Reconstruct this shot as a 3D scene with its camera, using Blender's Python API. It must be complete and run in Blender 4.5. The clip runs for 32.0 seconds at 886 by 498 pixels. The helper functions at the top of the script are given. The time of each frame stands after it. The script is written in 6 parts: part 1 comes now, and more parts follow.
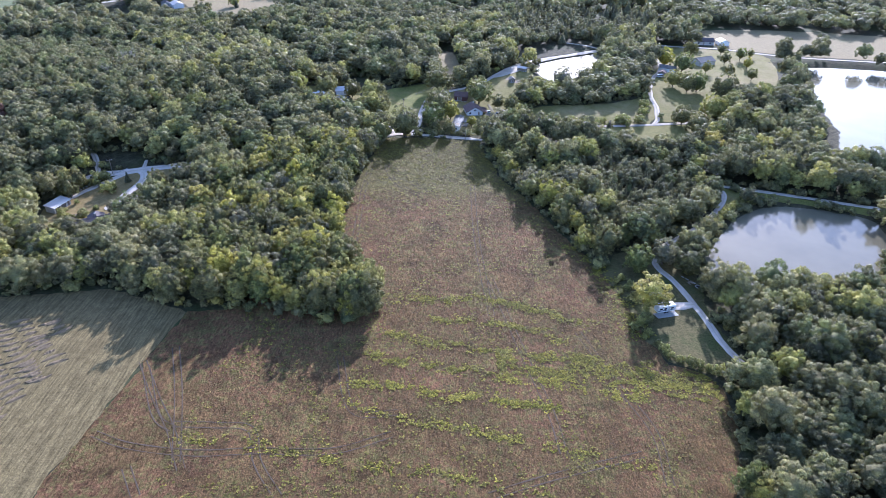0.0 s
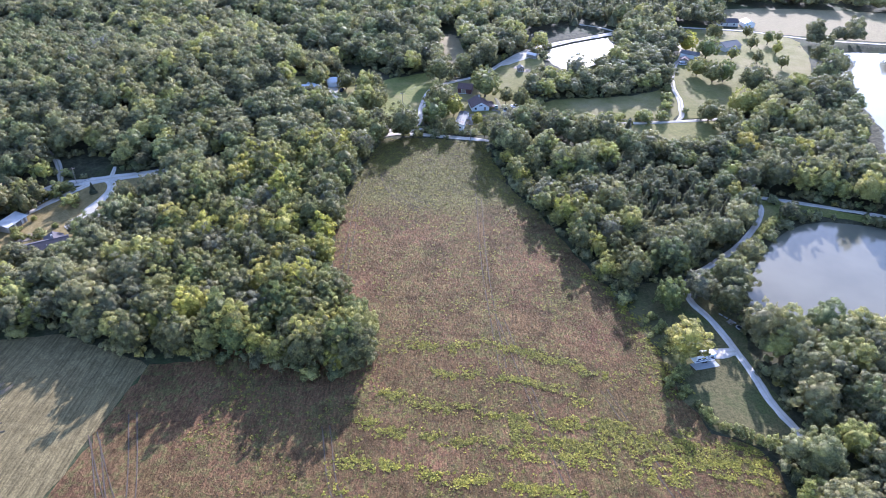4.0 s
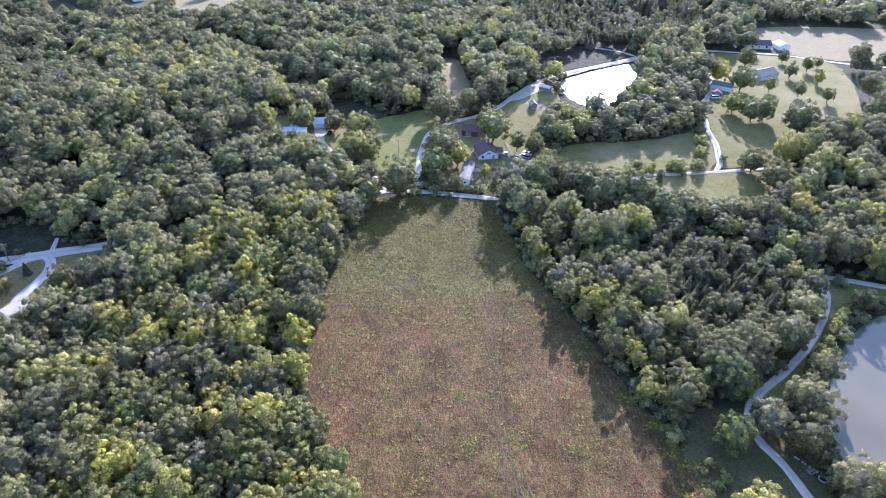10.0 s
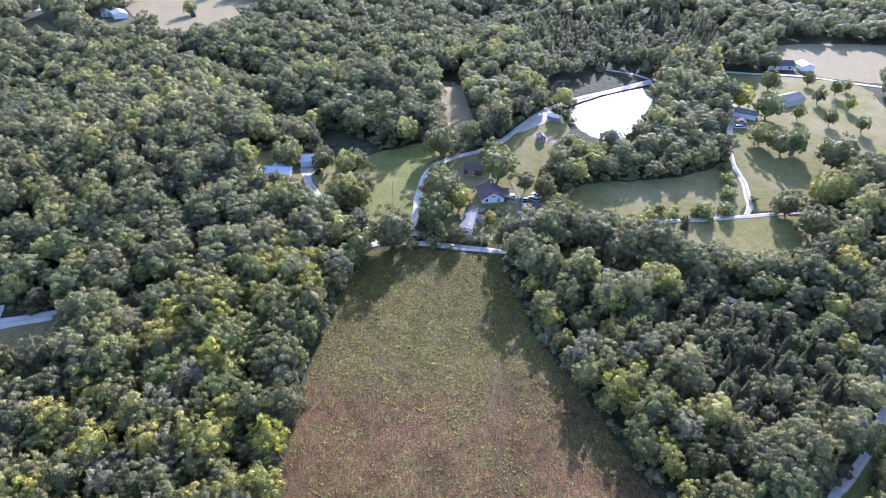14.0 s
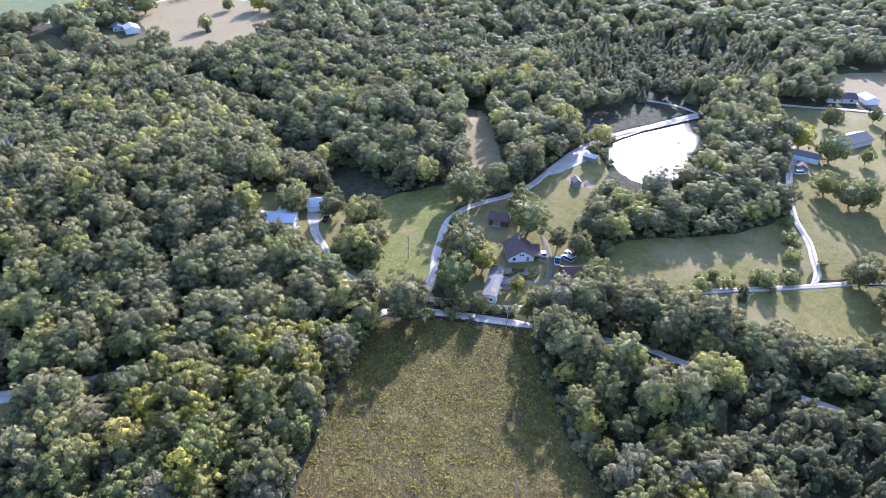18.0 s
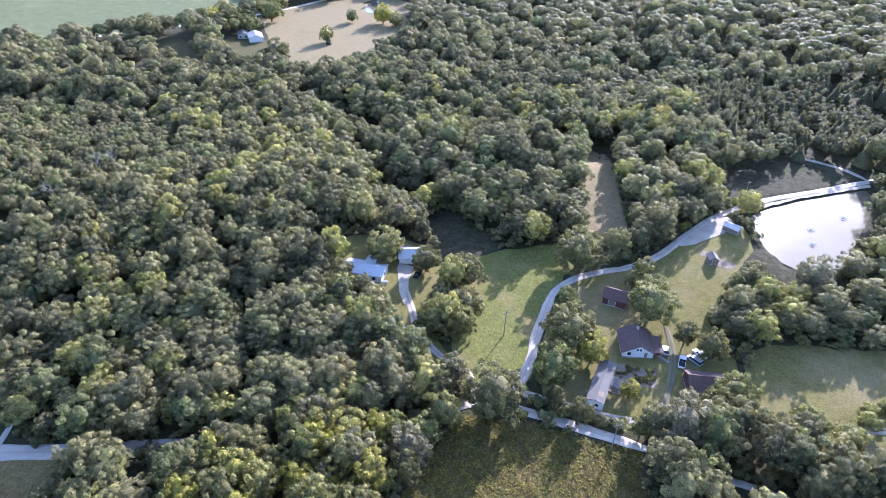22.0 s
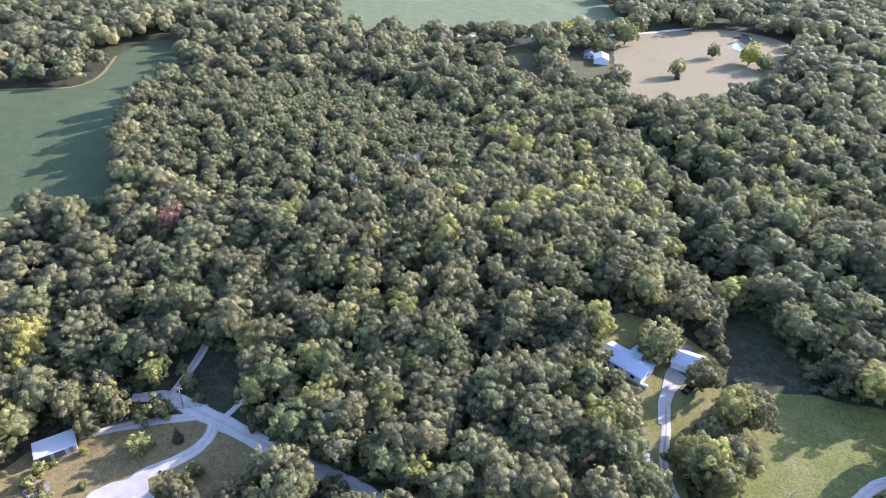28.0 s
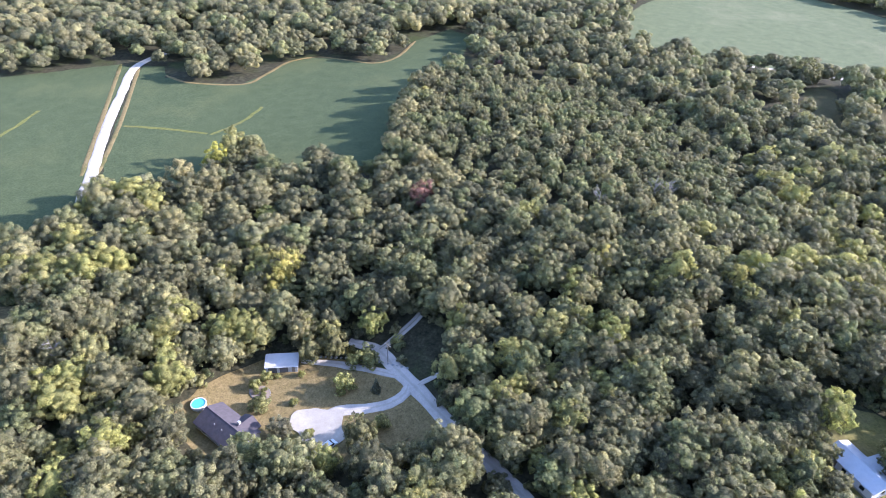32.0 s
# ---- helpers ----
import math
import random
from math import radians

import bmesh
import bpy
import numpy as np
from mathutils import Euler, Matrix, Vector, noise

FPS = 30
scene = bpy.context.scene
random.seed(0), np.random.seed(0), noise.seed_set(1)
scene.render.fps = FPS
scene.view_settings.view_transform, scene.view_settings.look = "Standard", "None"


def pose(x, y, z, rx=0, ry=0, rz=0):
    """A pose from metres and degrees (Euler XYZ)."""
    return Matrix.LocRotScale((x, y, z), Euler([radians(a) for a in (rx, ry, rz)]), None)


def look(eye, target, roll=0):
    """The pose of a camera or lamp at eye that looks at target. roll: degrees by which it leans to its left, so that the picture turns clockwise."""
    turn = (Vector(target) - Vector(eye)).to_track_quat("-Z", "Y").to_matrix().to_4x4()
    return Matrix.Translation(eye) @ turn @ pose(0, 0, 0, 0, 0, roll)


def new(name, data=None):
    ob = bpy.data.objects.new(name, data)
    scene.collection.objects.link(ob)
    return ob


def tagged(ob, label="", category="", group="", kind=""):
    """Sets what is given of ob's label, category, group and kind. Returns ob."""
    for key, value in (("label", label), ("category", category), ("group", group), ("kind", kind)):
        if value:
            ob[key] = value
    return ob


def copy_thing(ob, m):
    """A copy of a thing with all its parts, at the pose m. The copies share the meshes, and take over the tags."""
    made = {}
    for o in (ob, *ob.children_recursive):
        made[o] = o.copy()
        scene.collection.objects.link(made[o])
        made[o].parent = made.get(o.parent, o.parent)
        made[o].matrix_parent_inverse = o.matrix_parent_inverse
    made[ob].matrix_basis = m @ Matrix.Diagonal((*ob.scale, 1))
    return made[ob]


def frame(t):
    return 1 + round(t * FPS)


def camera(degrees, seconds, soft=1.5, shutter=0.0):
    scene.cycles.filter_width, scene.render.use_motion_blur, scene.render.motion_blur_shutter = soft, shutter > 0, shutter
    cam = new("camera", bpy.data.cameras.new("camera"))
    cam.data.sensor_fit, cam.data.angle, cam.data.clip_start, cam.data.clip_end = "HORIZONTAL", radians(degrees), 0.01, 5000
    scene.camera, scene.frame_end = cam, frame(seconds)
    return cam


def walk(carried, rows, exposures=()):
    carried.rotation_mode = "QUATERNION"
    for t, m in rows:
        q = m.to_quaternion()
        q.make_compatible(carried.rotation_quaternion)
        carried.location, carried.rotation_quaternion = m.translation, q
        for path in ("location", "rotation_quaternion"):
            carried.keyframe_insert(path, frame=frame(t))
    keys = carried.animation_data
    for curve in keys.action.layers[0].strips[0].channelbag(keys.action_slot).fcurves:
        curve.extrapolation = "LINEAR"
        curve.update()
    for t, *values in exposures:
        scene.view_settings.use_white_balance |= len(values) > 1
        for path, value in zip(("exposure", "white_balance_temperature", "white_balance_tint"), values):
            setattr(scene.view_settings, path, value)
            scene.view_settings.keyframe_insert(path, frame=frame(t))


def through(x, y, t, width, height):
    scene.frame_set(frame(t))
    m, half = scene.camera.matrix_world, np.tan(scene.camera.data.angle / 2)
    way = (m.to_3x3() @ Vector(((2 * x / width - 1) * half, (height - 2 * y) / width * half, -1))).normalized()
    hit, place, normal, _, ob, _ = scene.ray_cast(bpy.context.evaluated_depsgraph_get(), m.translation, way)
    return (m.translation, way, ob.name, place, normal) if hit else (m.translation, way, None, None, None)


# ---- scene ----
cam = camera(68.81, 32.0, soft=0.65)
walk(cam, [
    (0.0, pose(2.73, -144.79, 125.23, 58.485, -2.120, 1.169)),
    (0.5, pose(2.51, -140.42, 125.31, 56.458, -2.166, 1.176)),
    (1.0, pose(2.26, -136.02, 125.38, 55.886, -2.157, 1.173)),
    (1.5, pose(1.98, -131.57, 125.46, 55.894, -2.164, 1.168)),
    (2.0, pose(1.72, -127.09, 125.55, 55.884, -2.161, 1.207)),
    (3.0, pose(1.41, -118.04, 125.74, 55.876, -2.133, 1.236)),
    (4.0, pose(1.32, -108.99, 125.99, 55.881, -2.080, 1.272)),
    (5.0, pose(1.33, -100.03, 126.27, 55.872, -2.036, 1.312)),
    (6.0, pose(1.28, -91.27, 126.61, 55.818, -2.009, 1.350)),
    (7.0, pose(1.03, -82.67, 127.03, 55.747, -1.986, 1.409)),
    (8.0, pose(0.72, -74.01, 127.51, 55.684, -1.966, 1.407)),
    (9.0, pose(0.50, -65.23, 127.96, 55.656, -1.962, 1.435)),
    (10.0, pose(0.35, -56.41, 128.28, 55.650, -1.939, 1.472)),
    (11.0, pose(0.24, -47.62, 128.44, 55.691, -1.857, 1.498)),
    (12.0, pose(0.15, -39.01, 128.53, 55.765, -1.850, 1.496)),
    (13.0, pose(0.03, -30.52, 128.61, 55.863, -1.826, 1.485)),
    (14.0, pose(-0.09, -22.03, 128.69, 55.963, -1.733, 1.436)),
    (15.0, pose(-0.09, -13.39, 128.81, 56.032, -1.731, 1.365)),
    (16.0, pose(0.00, -4.53, 128.97, 56.061, -1.805, 1.348)),
    (16.5, pose(-0.00, 0.00, 129.08, 56.079, -1.846, 1.539)),
    (17.0, pose(-0.08, 4.62, 129.21, 56.111, -1.888, 1.958)),
    (17.5, pose(-0.38, 9.29, 129.37, 56.163, -1.851, 2.846)),
    (18.0, pose(-0.74, 13.95, 129.55, 56.200, -1.845, 3.913)),
    (19.0, pose(-1.51, 23.17, 129.95, 56.221, -1.908, 6.135)),
    (20.0, pose(-2.41, 32.15, 130.33, 56.284, -1.992, 8.504)),
    (21.0, pose(-3.71, 40.85, 130.58, 56.306, -1.971, 11.595)),
    (22.0, pose(-5.35, 49.40, 130.71, 56.300, -2.007, 14.930)),
    (23.0, pose(-7.65, 57.78, 130.76, 56.287, -2.044, 18.855)),
    (24.0, pose(-10.26, 65.61, 130.73, 56.324, -2.106, 23.213)),
    (24.5, pose(-11.38, 69.07, 130.70, 56.410, -2.182, 25.429)),
    (25.0, pose(-12.37, 72.03, 130.64, 56.437, -2.179, 27.904)),
    (25.5, pose(-13.22, 74.53, 130.56, 56.417, -2.125, 30.592)),
    (26.0, pose(-13.90, 76.60, 130.46, 56.362, -2.042, 33.446)),
    (26.5, pose(-14.39, 78.29, 130.35, 56.284, -1.951, 36.420)),
    (27.0, pose(-14.68, 79.63, 130.23, 56.192, -1.872, 39.466)),
    (28.0, pose(-14.63, 81.40, 129.99, 56.170, -1.785, 45.788)),
    (29.0, pose(-13.81, 82.22, 129.78, 56.149, -1.803, 52.244)),
    (30.0, pose(-13.18, 82.75, 129.75, 56.189, -1.872, 58.667)),
    (31.0, pose(-12.84, 83.07, 129.76, 56.135, -2.046, 64.933)),
    (32.0, pose(-12.55, 83.35, 129.78, 56.085, -2.204, 70.763)),
], exposures=((0.0, 1.74, 5220, 24), (1.0, 1.92, 5220, 24), (3.0, 2.02, 5220, 24), (8.0, 2.04, 5220, 25), (14.0, 2.0, 5240, 26), (20.0, 2.04, 5330, 27), (32.0, 2.04, 5430, 27)))

# ---- light ----
SUN_ELEVATION, SUN_AZIMUTH = radians(21.5), radians(14.5)
sun = new("sun", bpy.data.lights.new("sun", "SUN"))
sun.data.energy, sun.data.angle, sun.data.color = 3.9, radians(0.55), (1.0, 0.95, 0.87)
sun.matrix_world = look((0, 0, 300), Vector((0, 0, 300)) - Vector((math.sin(SUN_AZIMUTH) * math.cos(SUN_ELEVATION), math.cos(SUN_AZIMUTH) * math.cos(SUN_ELEVATION), math.sin(SUN_ELEVATION))))
world = bpy.data.worlds.new("sky")
scene.world = world
world.use_nodes = True
sky = world.node_tree.nodes.new("ShaderNodeTexSky")
sky.sky_type, sky.sun_disc = "NISHITA", False
sky.sun_elevation, sky.sun_rotation = SUN_ELEVATION, SUN_AZIMUTH
sky.air_density, sky.dust_density, sky.ozone_density = 1.0, 0.7, 1.5
world.node_tree.links.new(sky.outputs[0], world.node_tree.nodes["Background"].inputs[0])
world.node_tree.nodes["Background"].inputs[1].default_value = 0.15


# ---- materials ----
def linear(*rgb):
    return (*rgb, 1.0)


class Mat:
    """A small builder of node materials."""

    def __init__(self, name, rough=0.9, spec=0.2):
        self.m = bpy.data.materials.new(name)
        self.m.use_nodes = True
        self.t = self.m.node_tree
        self.b = self.t.nodes["Principled BSDF"]
        self.b.inputs["Roughness"].default_value = rough
        self.b.inputs["Specular IOR Level"].default_value = spec
        self.coord = self.t.nodes.new("ShaderNodeTexCoord").outputs["Object"]

    def node(self, kind, **values):
        n = self.t.nodes.new(kind)
        for key, value in values.items():
            n.inputs[key.replace("_", " ")].default_value = value
        return n

    def link(self, a, b):
        self.t.links.new(a, b)
        return self

    def noise(self, scale, detail=4, rough=0.6, stretch=None, turn=0.0, warp=0.0):
        n = self.node("ShaderNodeTexNoise", Scale=scale, Detail=detail, Roughness=rough, Distortion=warp)
        source = self.coord
        if stretch:
            p = self.node("ShaderNodeMapping")
            p.inputs["Rotation"].default_value = (0, 0, turn)
            p.inputs["Scale"].default_value = stretch
            self.link(source, p.inputs[0])
            source = p.outputs[0]
        self.link(source, n.inputs["Vector"])
        return n.outputs["Fac"]

    def ramp(self, value, *stops):
        r = self.t.nodes.new("ShaderNodeValToRGB")
        while len(r.color_ramp.elements) < len(stops):
            r.color_ramp.elements.new(0.5)
        for e, (at, colour) in zip(r.color_ramp.elements, stops):
            e.position, e.color = at, linear(*colour) if not isinstance(colour, float) else linear(colour, colour, colour)
        self.link(value, r.inputs[0])
        return r.outputs[0]

    def mix(self, fac, a, b, how="MIX"):
        n = self.t.nodes.new("ShaderNodeMix")
        n.data_type, n.blend_type = "RGBA", how
        for value, socket in ((fac, n.inputs[0]), (a, n.inputs[6]), (b, n.inputs[7])):
            if isinstance(value, (int, float)):
                socket.default_value = value
            elif isinstance(value, tuple):
                socket.default_value = linear(*value)
            else:
                self.link(value, socket)
        return n.outputs[2]

    def math(self, how, a, b=0.0):
        n = self.t.nodes.new("ShaderNodeMath")
        n.operation = how
        for value, socket in ((a, n.inputs[0]), (b, n.inputs[1])):
            if isinstance(value, (int, float)):
                socket.default_value = value
            else:
                self.link(value, socket)
        return n.outputs[0]

    def colour(self, value):
        if isinstance(value, tuple):
            self.b.inputs["Base Color"].default_value = linear(*value)
        else:
            self.link(value, self.b.inputs["Base Color"])
        return self

    def bump(self, height, strength=0.5, distance=0.1):
        n = self.node("ShaderNodeBump", Strength=strength, Distance=distance)
        self.link(height, n.inputs["Height"])
        self.link(n.outputs[0], self.b.inputs["Normal"])
        return self


def simple(name, rgb, rough=0.8, metal=0.0, spread=0.25, scale=1.5, spec=0.3):
    """Paint, metal or timber with blotches at two scales."""
    m = Mat(name, rough, spec)
    a, b = m.noise(scale, 5), m.noise(scale * 9, 3)
    low, high = tuple(c * (1 - spread) for c in rgb), tuple(min(1, c * (1 + spread)) for c in rgb)
    m.colour(m.mix(0.35, m.ramp(a, (0.3, low), (0.7, high)), m.ramp(b, (0.3, low), (0.7, high))))
    m.b.inputs["Metallic"].default_value = metal
    return m.bump(b, 0.15, 0.02).m


def foliage(name, source, stops, through=0.34, gaps=True):
    """Leaves: a hue for each tree, varied from leaf to leaf, with light coming through."""
    m = Mat(name, 0.65, 0.14)
    if source == "object":
        tint = m.t.nodes.new("ShaderNodeObjectInfo").outputs["Random"]
    else:
        tint = m.t.nodes.new("ShaderNodeAttribute")
        tint.attribute_name = "tint"
        tint = tint.outputs["Fac"]
    island = m.t.nodes.new("ShaderNodeNewGeometry").outputs["Random Per Island"]
    base = m.ramp(tint, *stops)
    shade = m.ramp(island, (0.0, (0.55, 0.56, 0.58)), (0.65, (1.0, 1.0, 1.0)), (1.0, (1.36, 1.33, 1.2)))
    col = m.mix(1.0, base, shade, "MULTIPLY")
    patch = m.ramp(m.noise(0.35, 2), (0.35, (0.82, 0.86, 0.85)), (0.65, (1.15, 1.12, 1.0)))
    col = m.mix(1.0, col, patch, "MULTIPLY")
    speck = m.noise(3.4, 3, 0.8)
    col = m.mix(1.0, col, m.ramp(speck, (0.34, (0.42, 0.45, 0.46)), (0.5, (1.0, 1.0, 1.0)), (0.66, (1.62, 1.58, 1.42))), "MULTIPLY")
    # half of the light that a leaf gives back goes on through it
    col = m.mix(1.0, col, (1.70, 1.46, 1.44), "MULTIPLY")
    m.colour(col)
    m.bump(speck, 1.0, 0.35)
    tr = m.t.nodes.new("ShaderNodeBsdfTranslucent")
    m.link(m.mix(1.0, col, (1.02, 1.1, 0.88), "MULTIPLY"), tr.inputs[0])
    mixer = m.t.nodes.new("ShaderNodeMixShader")
    mixer.inputs[0].default_value = through
    m.link(m.b.outputs[0], mixer.inputs[1]).link(tr.outputs[0], mixer.inputs[2])
    out = mixer.outputs[0]
    if gaps:
        # a spray of leaves, with sky between them
        open_ = m.ramp(m.noise(2.9, 3, 0.75), (0.465, 1.0), (0.49, 0.0))
        spray = m.t.nodes.new("ShaderNodeMixShader")
        m.link(open_, spray.inputs[0]).link(out, spray.inputs[1]).link(m.t.nodes.new("ShaderNodeBsdfTransparent").outputs[0], spray.inputs[2])
        out = spray.outputs[0]
    m.link(out, m.t.nodes["Material Output"].inputs[0])
    return m.m


LEAF_STOPS = [(0.0, (0.087, 0.094, 0.054)), (0.3, (0.118, 0.124, 0.067)), (0.42, (0.110, 0.134, 0.062)), (0.55, (0.152, 0.152, 0.079)), (0.75, (0.152, 0.165, 0.088)),
              (0.86, (0.200, 0.207, 0.077)), (0.93, (0.18, 0.20, 0.065)), (0.97, (0.25, 0.21, 0.07)), (1.0, (0.200, 0.098, 0.090))]
TREE_STOPS = [(0.0, (0.092, 0.099, 0.047)), (0.35, (0.122, 0.127, 0.057)), (0.5, (0.104, 0.129, 0.047)), (0.7, (0.145, 0.154, 0.065)), (0.82, (0.182, 0.187, 0.062)), (1.0, (0.246, 0.252, 0.053))]
leaf_stuff = foliage("leaves_of_woods", "attribute", LEAF_STOPS)
leaf_tree = foliage("leaves_of_tree", "object", TREE_STOPS)
leaf_yellow = foliage("yellow_leaves", "object", [(0.0, (0.170, 0.182, 0.060)), (1.0, (0.205, 0.195, 0.060))])
leaf_grey = foliage("grey_green_leaves", "object", [(0.0, (0.128, 0.136, 0.088)), (1.0, (0.160, 0.162, 0.108))])
leaf_rust = foliage("rusty_leaves", "object", [(0.0, (0.125, 0.078, 0.066)), (1.0, (0.15, 0.09, 0.072))])
leaf_cedar = foliage("cedar_leaves", "object", [(0.0, (0.056, 0.069, 0.045)), (1.0, (0.091, 0.103, 0.065))], 0.1)
leaf_shrub = foliage("shrub_leaves", "object", [(0.0, (0.103, 0.115, 0.051)), (1.0, (0.189, 0.207, 0.077))])
leaf_weed = foliage("weed_leaves", "attribute", gaps=False, stops=[(0.0, (0.053, 0.040, 0.021)), (0.45, (0.115, 0.078, 0.042)), (0.55, (0.098, 0.090, 0.026)), (0.85, (0.150, 0.150, 0.030)), (1.0, (0.22, 0.22, 0.036))])
CORE_STOPS = {"rusty_leaves": [(0.0, (0.125, 0.078, 0.066)), (1.0, (0.15, 0.09, 0.072))], "yellow_leaves": [(0.0, (0.17, 0.18, 0.05)), (1.0, (0.205, 0.195, 0.05))], "grey_green_leaves": [(0.0, (0.128, 0.136, 0.088)), (1.0, (0.160, 0.162, 0.108))], "cedar_leaves": [(0.0, (0.059, 0.069, 0.037)), (1.0, (0.096, 0.103, 0.053))], "shrub_leaves": [(0.0, (0.108, 0.115, 0.042)), (1.0, (0.199, 0.207, 0.063))]}
CORE = {}


def core_of(material, source, stops):
    """The dense inside of a crown, in the same hues."""
    CORE[material.name] = foliage(material.name + "_inside", source, stops, 0.3, False)


core_of(leaf_stuff, "attribute", LEAF_STOPS)
core_of(leaf_tree, "object", TREE_STOPS)
for mat_ in (leaf_yellow, leaf_rust, leaf_grey, leaf_cedar, leaf_shrub):
    core_of(mat_, "object", CORE_STOPS[mat_.name])
bark = simple("bark", (0.10, 0.08, 0.06), 0.95, 0, 0.4, 3)


def ground_material(name, dark, light, green, green_at, scale=0.05, fine=3.0, relief=0.25, streak=None):
    """Grass, soil or crop: broad patches, small clumps and fine grain."""
    m = Mat(name, 0.95, 0.1)
    broad, mid, grain = m.noise(scale, 5, 0.65), m.noise(scale * 12, 4, 0.7), m.noise(fine, 5, 0.75)
    col = m.ramp(mid, (0.35, dark), (0.65, light))
    col = m.mix(m.ramp(broad, (green_at, 0.0), (green_at + 0.16, 1.0)), col, green)
    col = m.mix(1.0, col, m.ramp(grain, (0.3, 0.55), (0.7, 1.4)), "MULTIPLY")
    if streak:
        lines = m.noise(streak[0], 3, 0.6, (1, 0.06, 1), streak[1])
        col = m.mix(1.0, col, m.ramp(lines, (0.38, 0.72), (0.6, 1.2)), "MULTIPLY")
    m.colour(col)
    return m.bump(m.math("ADD", grain, mid), 0.7, relief).m


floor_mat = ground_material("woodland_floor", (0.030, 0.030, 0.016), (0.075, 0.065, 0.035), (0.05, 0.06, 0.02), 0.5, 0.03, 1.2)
lawn_mat = ground_material("mown_grass", (0.132, 0.117, 0.034), (0.182, 0.156, 0.050), (0.214, 0.170, 0.076), 0.47, 0.035, 2.0, 0.08)
dry_mat = ground_material("dry_lawn", (0.155, 0.116, 0.044), (0.235, 0.170, 0.074), (0.118, 0.108, 0.033), 0.53, 0.05, 2.0, 0.08)
brown_mat = ground_material("cut_hay", (0.190, 0.147, 0.074), (0.238, 0.186, 0.096), (0.170, 0.150, 0.066), 0.6, 0.03, 1.5, 0.06)
soy_mat = ground_material("bean_field", (0.062, 0.077, 0.032), (0.078, 0.094, 0.040), (0.096, 0.106, 0.043), 0.52, 0.012, 1.5, 0.25)
pasture_mat = ground_material("pasture", (0.105, 0.12, 0.055), (0.142, 0.152, 0.07), (0.175, 0.168, 0.085), 0.55, 0.012, 1.2, 0.15)
# rough grass whose colours are darkened to hold the shade on the camper lawn
rough_mat = ground_material("shade_toned_rough_grass", (0.070, 0.064, 0.026), (0.118, 0.098, 0.042), (0.062, 0.072, 0.022), 0.5, 0.06, 1.6, 0.15)
swath_mat = ground_material("rough_grass", (0.118, 0.118, 0.029), (0.170, 0.164, 0.046), (0.204, 0.164, 0.066), 0.52, 0.045, 1.5, 0.2)


def field_material():
    """A stand of dead crop: reddish brown stalks, green weeds towards the road, in rows across and in patches."""
    m = Mat("dead_crop", 0.95, 0.1)
    mid, grain, small = m.noise(0.30, 5, 0.75), m.noise(1.7, 6, 0.85), m.noise(0.045, 5, 0.65)
    stalks = m.noise(1.6, 4, 0.7, (1.0, 0.28, 1.0), 0.5, 0.6)
    sep = m.t.nodes.new("ShaderNodeSeparateXYZ")
    m.link(m.coord, sep.inputs[0])
    col = m.ramp(mid, (0.30, (0.077, 0.046, 0.019)), (0.5, (0.121, 0.071, 0.029)), (0.72, (0.167, 0.100, 0.043)))
    col = m.mix(m.ramp(small, (0.46, 0.0), (0.60, 0.75)), col, (0.167, 0.079, 0.042))
    col = m.mix(m.ramp(m.noise(0.035, 5, 0.7, None, 0.0, 0.8), (0.52, 0.0), (0.66, 0.6)), col, (0.087, 0.063, 0.021))
    west = m.node("ShaderNodeMapRange", From_Min=-12.0, From_Max=-32.0)
    m.link(m.math("ADD", sep.outputs[0], m.math("MULTIPLY", m.math("SUBTRACT", m.noise(0.05, 4), 0.5), 50.0)), west.inputs[0])
    lane = m.node("ShaderNodeMapRange", From_Min=-30.0, From_Max=5.0)
    m.link(sep.outputs[1], lane.inputs[0])
    col = m.mix(m.math("MULTIPLY", m.math("MULTIPLY", west.outputs[0], lane.outputs[0]), 0.7), col, (0.138, 0.070, 0.033))
    # weeds grow thicker north of the middle and in bands across the south
    north = m.node("ShaderNodeMapRange", From_Min=96.0, From_Max=110.0)
    m.link(m.math("ADD", sep.outputs[1], m.math("MULTIPLY", m.math("SUBTRACT", m.noise(0.06, 4), 0.5), 34.0)), north.inputs[0])
    patches = m.ramp(m.math("ADD", m.math("MULTIPLY", m.noise(0.5, 4, 0.75), 0.7), m.math("MULTIPLY", m.noise(0.09, 3), 0.4)), (0.53, 0.0), (0.63, 1.0))
    clumps = m.ramp(m.noise(0.7, 4, 0.7), (0.40, 0.0), (0.58, 1.0))
    green = m.math("MULTIPLY", north.outputs[0], m.math("ADD", 0.6, m.math("MULTIPLY", clumps, 0.4)))
    green = m.math("MAXIMUM", green, m.math("MULTIPLY", patches, 0.8))
    col = m.mix(m.math("MULTIPLY", green, 0.80), col, (0.132, 0.123, 0.037))
    col = m.mix(1.0, col, m.ramp(grain, (0.30, 0.42), (0.5, 1.0), (0.70, 1.6)), "MULTIPLY")
    col = m.mix(1.0, col, m.ramp(m.noise(0.075, 6, 0.7, None, 0.0, 1.2), (0.36, 0.66), (0.5, 1.0), (0.64, 1.3)), "MULTIPLY")
    col = m.mix(1.0, col, m.ramp(stalks, (0.34, 0.6), (0.64, 1.35)), "MULTIPLY")
    m.colour(col)
    return m.bump(m.math("ADD", grain, m.math("ADD", mid, stalks)), 1.0, 0.6).m


